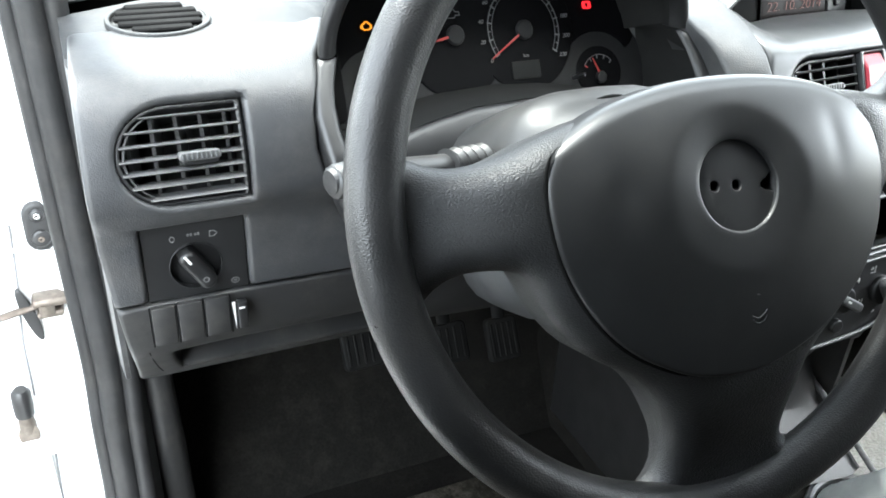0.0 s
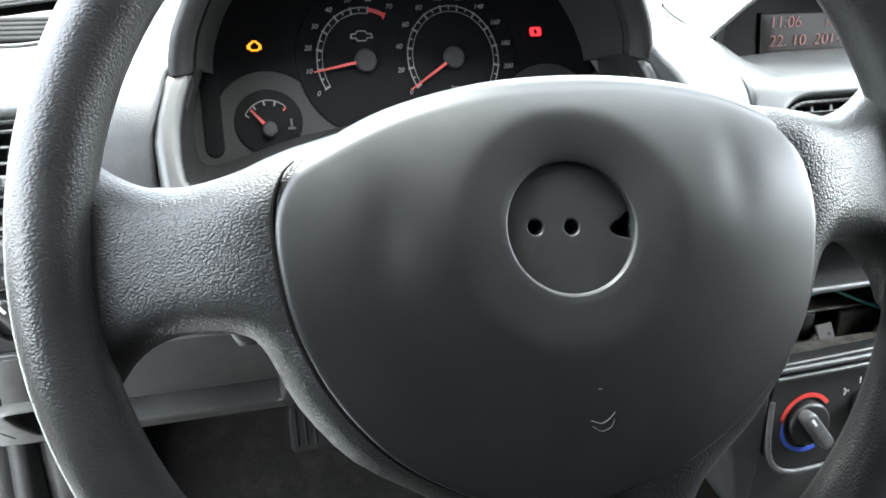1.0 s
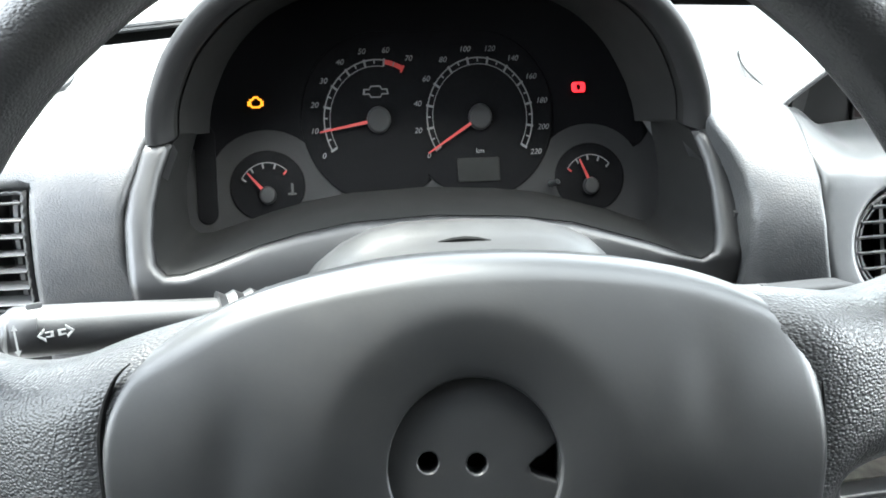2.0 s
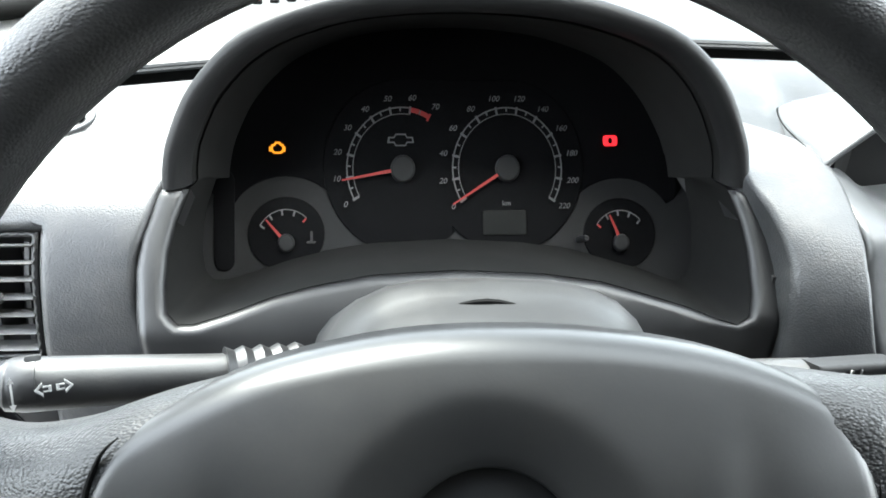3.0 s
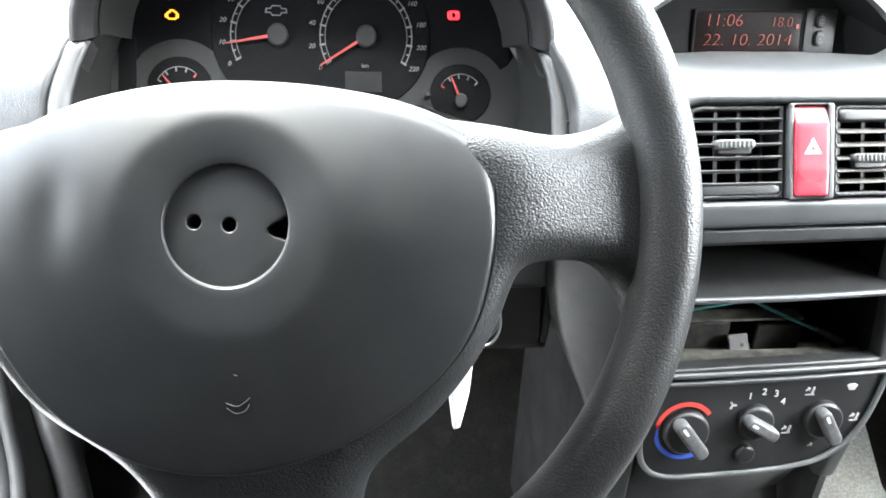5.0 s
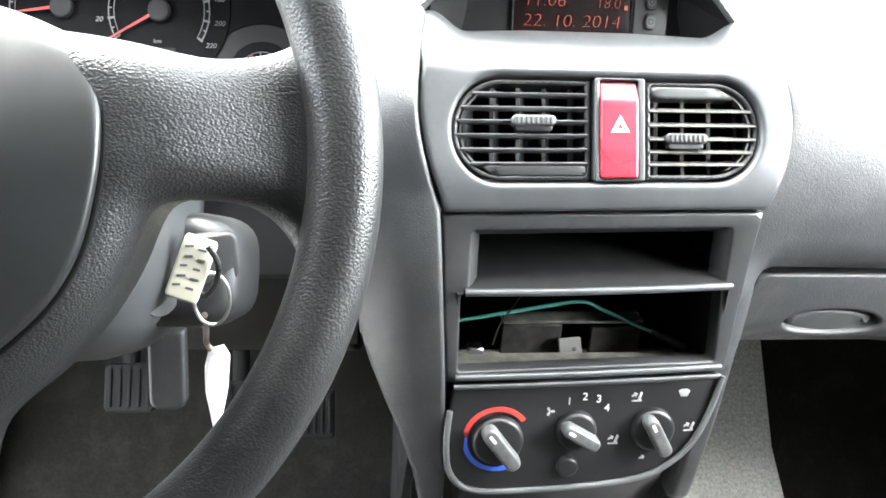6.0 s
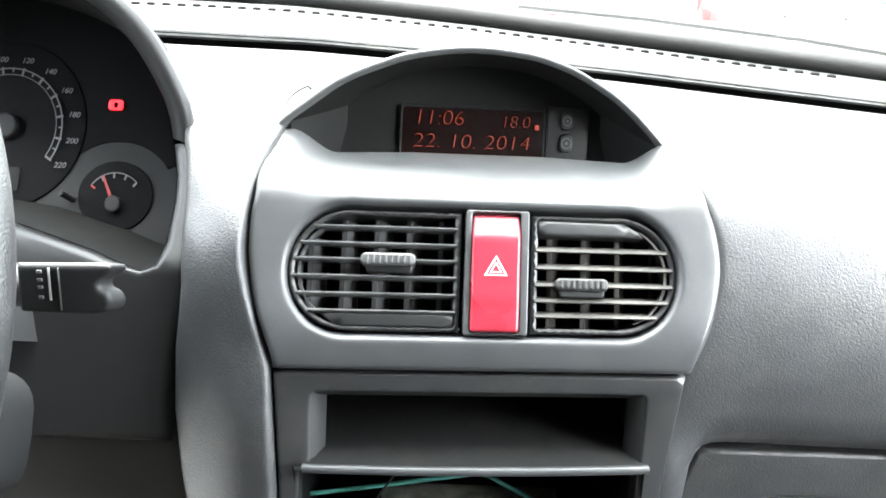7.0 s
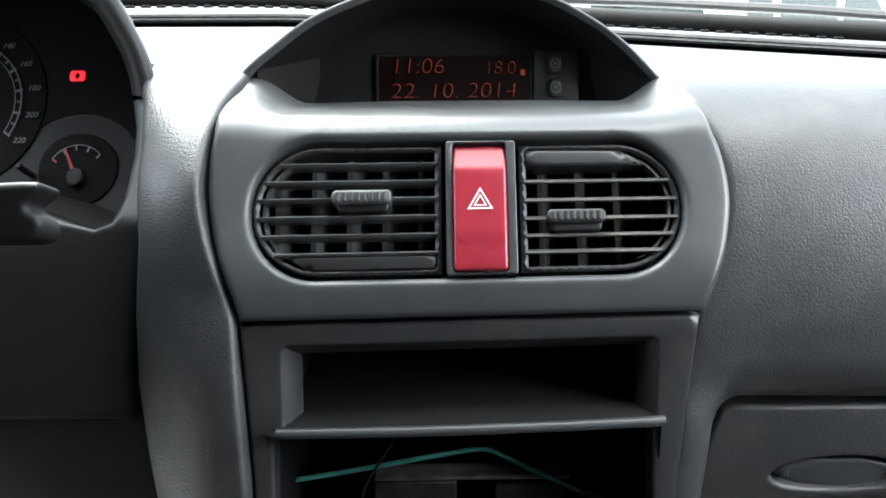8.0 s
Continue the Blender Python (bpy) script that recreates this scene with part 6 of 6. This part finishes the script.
dface = lambda a, b, h: Vector((a, 0.4405 + dskew(a) + 0.25 * (b - 1.086) - 0.97 * h, b + 0.24 * h))
part("back_panel", sheet([(0.262, 1.068), (0.456, 1.066), (0.447, 1.09), (0.425, 1.112), (0.39, 1.127), (0.32, 1.13), (0.285, 1.116), (0.266, 1.092)], [], dface, 0.001, 0.004, 0.008, 0.02), CLOCKSHADE, clock, "black recessed back panel")
part("screen", sheet(rrect(0.3105, 1.0722, 0.3955, 1.101, 0.0012), [], lambda a, b, h: dface(a, b, h + 0.0016), 0.0005, 0.002, 0.006, 0.03), SCREEN, clock, "dark red glass")
part("screen_edge", sheet(rrect(0.309, 1.0708, 0.397, 1.1025, 0.0016), [rrect(0.311, 1.0728, 0.395, 1.1005, 0.001)], lambda a, b, h: dface(a, b, h + 0.0022), 0.0006, 0.002, 0.005, 0.03), CLOCKSHADE, clock)
part("step_panel", sheet([(0.398, 1.0695), (0.423, 1.069), (0.4235, 1.103), (0.398, 1.104)], [], lambda a, b, h: dface(a, b, h + 0.002), 0.0008, 0.002, 0.006, 0.03), BLACK, clock)
turn = lambda a, b: facing(dface(a, b, 0.0026), (0.07, -1, 0.25))
lettering("time", "11:06", 0.0125, turn(0.3325, 1.0945) @ Matrix.Diagonal((1.1, 1, 1, 1)), SEGMENT, clock, thin=-0.0004, slant=0.12)
lettering("temperature", "18.0", 0.0105, turn(0.3785, 1.0935), SEGMENT, clock, thin=-0.0004, slant=0.12)
part("unit_mark", moved(block(-0.0012, -0.003, 0, 0.0012, 0.0, 0.0003, 0.0002, 1), turn(0.3915, 1.0925)), SEGMENT, clock)
lettering("date", "22. 10. 2014", 0.0122, turn(0.3525, 1.0812) @ Matrix.Diagonal((1.17, 1, 1, 1)), SEGMENT, clock, thin=-0.0004, slant=0.12)
for b, rr in ((1.0955, 0.0028), (1.0825, 0.0032)):
    part("push_button", sheet(rrect(0.4062, b - 0.0055, 0.4134, b + 0.0055, 0.0033), [], lambda a, q, h: dface(a, q, h + 0.0045), 0.0012, 0.003, 0.003, 0.006), BLACK, clock)
    part("button_ring", sheet(disc(0.4098, b, rr, 20), [disc(0.4098, b, rr - 0.0006, 20)], lambda a, q, h: dface(a, q, h + 0.0049), 0.0001, 0.0003, 0.002, 0.02), GREYPRINT, clock, "pale printed ring")
    part("button_dot", sheet(disc(0.4098, b, 0.0008, 10), [], lambda a, q, h: dface(a, q, h + 0.0049), 0.0001, 0.0003, 0.002, 0.02), GREYPRINT, clock)
darch = spline([(0.2425, 1.092), (0.2465, 1.0965), (0.258, 1.1055), (0.2765, 1.119), (0.3, 1.1295), (0.3185, 1.1352), (0.3487, 1.1392), (0.3792, 1.1372), (0.395, 1.1335), (0.4104, 1.1278), (0.43, 1.117), (0.443, 1.1075), (0.454, 1.0975), (0.463, 1.0885)], 3, closed=False)


def hood2(y, k, zoff, skin=0.0, high=1.0):
    out = []
    for x, z in darch:
        drop = 0.55 * zoff * smoothstep(MX, 0.455, x)
        if high < 1.0:
            drop += 0.008 * max(smoothstep(0.2475, 0.2425, x), smoothstep(0.457, 0.463, x))
        out.append((MX + (x - MX) * k * (1 - skin / 0.112), y + dskew(x), 1.083 + (z - 1.083) * (1 - skin / 0.055) * high + zoff - drop))
    return out


# front rim rows, then the shell that keeps its width before it rounds off into the deck
hood2_rows = [hood2(0.442, 0.9, -0.004, 0.009), hood2(0.425, 0.95, -0.002, 0.006), hood2(0.412, 0.985, 0.0, 0.0035), hood2(0.409, 1.0, 0.0, 0.0015), hood2(0.4095, 1.0, 0.0004, 0.0), hood2(0.413, 1.0, 0.0006)]
hood2_rows += [hood2(y, k, zoff, 0.0, high) for y, k, zoff, high in ((0.422, 1.0, 0.0015, 0.94), (0.434, 1.005, 0.0045, 0.85), (0.452, 1.012, 0.0085, 0.7), (0.47, 1.0, 0.0105, 0.56), (0.484, 0.975, 0.0122, 0.46), (0.496, 0.93, 0.0137, 0.36), (0.507, 0.86, 0.015, 0.27), (0.516, 0.76, 0.0165, 0.18), (0.523, 0.63, 0.018, 0.08))]
part("hood", loft(hood2_rows[2:]), SATIN, clock, "thin arched grey hood", 80)
seam_foot = []
for x, y in spline([(0.2445, 0.413), (0.2425, 0.432), (0.2425, 0.452), (0.2465, 0.471), (0.254, 0.4855), (0.265, 0.497)], 4, closed=False):
    f = (y - front_y(x)) / (groove_y(x) - front_y(x))
    pad_z = groove_z(x) - front_drop(x) * (1 - f) ** 1.6 if f > 0 else 0.0
    seam_foot.append((x, y, max(pad_z, lerp_table(((0.4, 1.0915), (0.44, 1.0985), (0.47, 1.1035), (0.5, 1.108), (0.52, 1.1105)), y) if x < 0.25 else 0.0) + 0.0003))
part("hood_seam", tube(seam_foot, 0.0005, 6), GAPSHADE, clock, "thin dark seam round the hood")
# inner side of the grey hood coloured black for the shade below it
part("hood_inside", loft(hood2_rows[:3]), CLOCKSHADE, clock, "black inner face of the hood")
for sgn, x0, hi in ((1, 0.2505, 1.0), (-1, 0.459, 0.72)):
    xe = x0 + sgn * 0.028
    part("cheek", thicken(loft([[(x0, 0.412 + dskew(x0), 1.07 + 0.026 * f * hi), (x0 + sgn * 0.01, 0.423 + dskew(x0), 1.07 + 0.033 * f * hi), (xe, 0.441 + dskew(xe), 1.07 + 0.047 * f * hi)] for f in (0, 0.33, 0.67, 1.0)]), (0, 0.004, 0)), CLOCKSHADE, clock)

# ================= heater controls =================
heater = thing("heater_controls", "black heater control panel with three rotary knobs", "control panel")
hp = [(0.2665, cs(0.877)), (0.448, cs(0.877)), (0.444, cs(0.862)), (0.437, cs(0.842)), (0.427, cs(0.825)), (0.412, cs(0.8125)), (0.395, cs(0.806)), (0.36, cs(0.8025)), (0.3, cs(0.8025)), (0.283, cs(0.8045)), (0.272, cs(0.81)), (0.2645, cs(0.822)), (0.2625, cs(0.842)), (0.264, cs(0.862))]
part("panel", sheet((spline(hp[1:], 3, closed=False) + [hp[0]])[::-1], [], cplace, 0.0015, 0.02, 0.005, 0.012, dome=lambda a, s: -0.002), BLACK, heater)
edge = spline([tuple(cplace(a, s, 0.0)) for a, s in hp[1:]], 4, closed=False)
part("edge_trim", tube(edge, 0.0021, 10), EDGE, heater, "pale grey edge strip")
for kx, kz, rr, ang, grip in ((0.296, 0.8405, 0.0195, 38, 0.0105), (0.3485, 0.8445, 0.0155, 60, 0.009), (0.4015, 0.8425, 0.017, 30, 0.0095)):
    s = cs(kz)
    m = facing(cplace(kx, s, -0.001), cplace(kx, s, 1) - cplace(kx, s, 0))
    k = part("knob", moved(sheet(disc(0, 0, rr * 0.86, 36), [], lambda a, b, h: Vector((a, b, h)), 0.003, 0.006, 0.003, 0.006, dome=lambda a, b: 0.0055), m), BLACK, heater, "black rotary knob")
    part("grip", moved(sheet(rrect(-grip / 2, -rr * 0.95, grip / 2, rr * 0.8, grip / 2.2), [], lambda a, b, h: Vector((a, b, h)), 0.0024, 0.012, 0.003, 0.006, dome=lambda a, b: 0.0145), m @ pose(0, 0, 0, 0, 0, ang)), GRIP, k, "worn grey grip bar")
    part("pointer", moved(block(-0.001, rr * 0.3, 0.0143, 0.001, rr * 0.62, 0.0149, 0.0003, 1), m @ pose(0, 0, 0, 0, 0, ang)), PRINT, k, "white pointer line")
m = facing(cplace(0.296, cs(0.8405), -0.0015), cplace(0.296, cs(0.84), 1) - cplace(0.296, cs(0.84), 0))


def flat_arc(r0, r1, a0, a1):
    n = 20
    o = [(r1 * math.cos(radians(a0 + (a1 - a0) * k / n)), r1 * math.sin(radians(a0 + (a1 - a0) * k / n)), 0) for k in range(n + 1)]
    i = [(r0 * math.cos(radians(a0 + (a1 - a0) * k / n)), r0 * math.sin(radians(a0 + (a1 - a0) * k / n)), 0) for k in range(n + 1)]
    return thicken(loft([o, i]), (0, 0, 0.0006))


part("hot_arc", moved(flat_arc(0.0196, 0.0228, 38, 165), m), HOT, heater, "red warm band")
part("cold_arc", moved(flat_arc(0.0196, 0.0228, 175, 295), m), COLD, heater, "blue cold band")
part("mixed_arc", moved(flat_arc(0.0196, 0.0228, 165, 175), m), RED, heater)
for k, (dx, dz) in enumerate(((-0.0065, 0.0198), (0.004, 0.0225), (0.0135, 0.0205), (0.0195, 0.014))):
    s = cs(0.8445 + dz * 0.98)
    lettering("numeral", str(k + 1), 0.0076, facing(cplace(0.3495 + dx, s, -0.0012), cplace(0, 0.05, 1) - cplace(0, 0.05, 0)), PRINT, heater)
seat_flow = [(-0.0036, -0.0026), (0.0004, -0.0026), (0.0008, -0.001), (0.0022, 0.003), (0.0032, 0.003), (0.0036, 0.002), (0.0026, -0.0012), (0.0034, -0.0034), (0.0016, -0.0036), (-0.0036, -0.0036)]
flow_arrow = [(-0.0036, -0.0006), (-0.0012, 0.0006), (-0.0008, -0.0008), (0.0002, 0.002), (-0.0024, 0.003), (-0.0018, 0.0018), (-0.0038, 0.0008)]
fan = [(0.0034 * (0.55 + 0.45 * math.cos(3 * radians(a))) * math.cos(radians(a)), 0.0034 * (0.55 + 0.45 * math.cos(3 * radians(a))) * math.sin(radians(a))) for a in range(0, 360, 15)]
screen_mark = [(-0.0022, -0.0026), (0.0022, -0.0026), (0.0042, 0.0014), (0.002, 0.0026), (-0.002, 0.0026), (-0.0042, 0.0014)]
for x, z, shapes in ((0.3305, 0.8575, (fan,)), (0.3755, 0.8355, (seat_flow, flow_arrow)), (0.3895, 0.865, (seat_flow, flow_arrow)), (0.4225, 0.866, (screen_mark,)), (0.4285, 0.842, (seat_flow, flow_arrow)), (0.399, 0.8195, (flow_arrow,))):
    fm = facing(cplace(x, cs(z), -0.0016), cplace(x, cs(z), 1) - cplace(x, cs(z), 0))
    for shape in shapes:
        part("airflow_mark", sheet(shape, [], local(fm), 0.0001, 0.0004, 0.002, 0.02), MARK, heater)
s = cs(0.8185)
part("push_button", moved(sheet(disc(0, 0, 0.0072, 28), [], lambda a, b, h: Vector((a, b, h)), 0.002, 0.006, 0.003, 0.006, dome=lambda a, b: 0.004), facing(cplace(0.3445, s, -0.001), cplace(0.3445, s, 1) - cplace(0.3445, s, 0))), BLACK, heater, "round black push button")

# ================= footwell =================
for x, y, z, w, hgt in ((0.093, 0.6, 0.652, 0.052, 0.05), (-0.016, 0.6, 0.675, 0.05, 0.05), (0.17, 0.6, 0.64, 0.042, 0.055)):
    top = thing("pedal", "black ribbed rubber foot pedal on a steel arm", "pedal", "foot pedals")
    m = facing((x, y, z), (0, -0.85, 0.5))
    padp = part("pad", moved(sheet(rrect(-w / 2, -hgt / 2, w / 2, hgt / 2, 0.006), [], lambda a, b, h: Vector((a, b, h)), 0.003, 0.008, 0.006, 0.02), m), RUBBER, top)
    for k in range(5):
        xx = -w / 2 + w * (k + 0.7) / 5.4
        part("rib", moved(block(xx - 0.0015, -hgt * 0.38, 0.0, xx + 0.0015, hgt * 0.38, 0.0015, 0.0006, 1), m), RUBBER, padp)
    part("arm", tube([(x, y + 0.015, z + 0.01), (x, y + 0.06, z + 0.12), (x, y + 0.08, z + 0.25)], 0.009, 10, flat=0.6), RUBBER, top)
lower_console = thing("lower_console", "black lower console below the heater panel, pale edge strip", "console")
part("face", thicken(loft([[(0.283, y0, z0), (0.3, y0 - 0.004, z0), (0.42, y1, z0), (0.44, y1 + 0.006, z0)] for y0, y1, z0 in ((0.325, 0.335, 0.8), (0.33, 0.34, 0.76), (0.35, 0.37, 0.7), (0.36, 0.345, 0.655), (0.29, 0.27, 0.617))]), (0, 0.01, 0)), LOWER, lower_console)
part("edge_strip", tube(spline([(0.444, 0.398, 0.695), (0.444, 0.37, 0.672), (0.444, 0.335, 0.657), (0.443, 0.26, 0.622)], 4, closed=False), 0.0035, 10), GRIP, lower_console, "pale grey edge strip")
slab("trim", thicken(loft([[(0.27, y, 0.46), (0.285, y, 0.56), (0.31, y, 0.6), (0.36, y, 0.61), (0.41, y, 0.6), (0.435, y, 0.56), (0.45, y, 0.46)] for y in (-0.6, -0.2, 0.1, 0.3, 0.5, 0.7)]), (0, 0, -0.01)), CARPET, "dark carpeted transmission tunnel", "tunnel")
# carpet made paler here for the light from the passenger side
slab("trim", thicken(loft([[(x, 0.1, 0.458), (x, 0.5, 0.462), (x, 0.59, 0.475), (x, 0.665, 0.53), (x, 0.785, 0.685), (x, 0.815, 0.9)] for x in (0.44, 0.55, 0.65, 0.74)]), (0, 0.008, -0.006)), LITCARPET, "grey carpeted toe board of the passenger footwell, light in its colour", "carpet")
gaiter = thing("gear_lever_gaiter", "pale grey pleated gaiter on the tunnel", "gaiter")
pleats = []
for k in range(13):
    f = k / 12
    w = 0.062 * (1 - f) + 0.016 * f + (0.004 if k % 2 else 0.0)
    pleats.append([(0.395 + w * math.cos(t) * (1.0 + 0.05 * math.cos(4 * t)), 0.2 + w * 1.15 * math.sin(t), 0.606 + 0.075 * f) for t in [2 * math.pi * j / 28 for j in range(28)]])
part("boot", loft(pleats, closed=True, caps=True), GAITER, gaiter, sharp=80)
part("collar", tube([(0.395 + 0.068 * math.cos(2 * math.pi * j / 32), 0.2 + 0.078 * math.sin(2 * math.pi * j / 32), 0.611) for j in range(32)], 0.005, 8, closed=True), SATIN, gaiter, "grey plastic collar")
mat_floor = thing("floor_mat", "dusty dark rubber floor mat in the driver's footwell", "floor mat")
part("mat", sheet(rrect(-0.23, -0.1, 0.24, 0.56, 0.04), [], lambda a, b, h: Vector((a, b, FLOOR_Z + 0.009 + h)), 0.003, 0.004, 0.03, 0.05), MATCARPET, mat_floor)
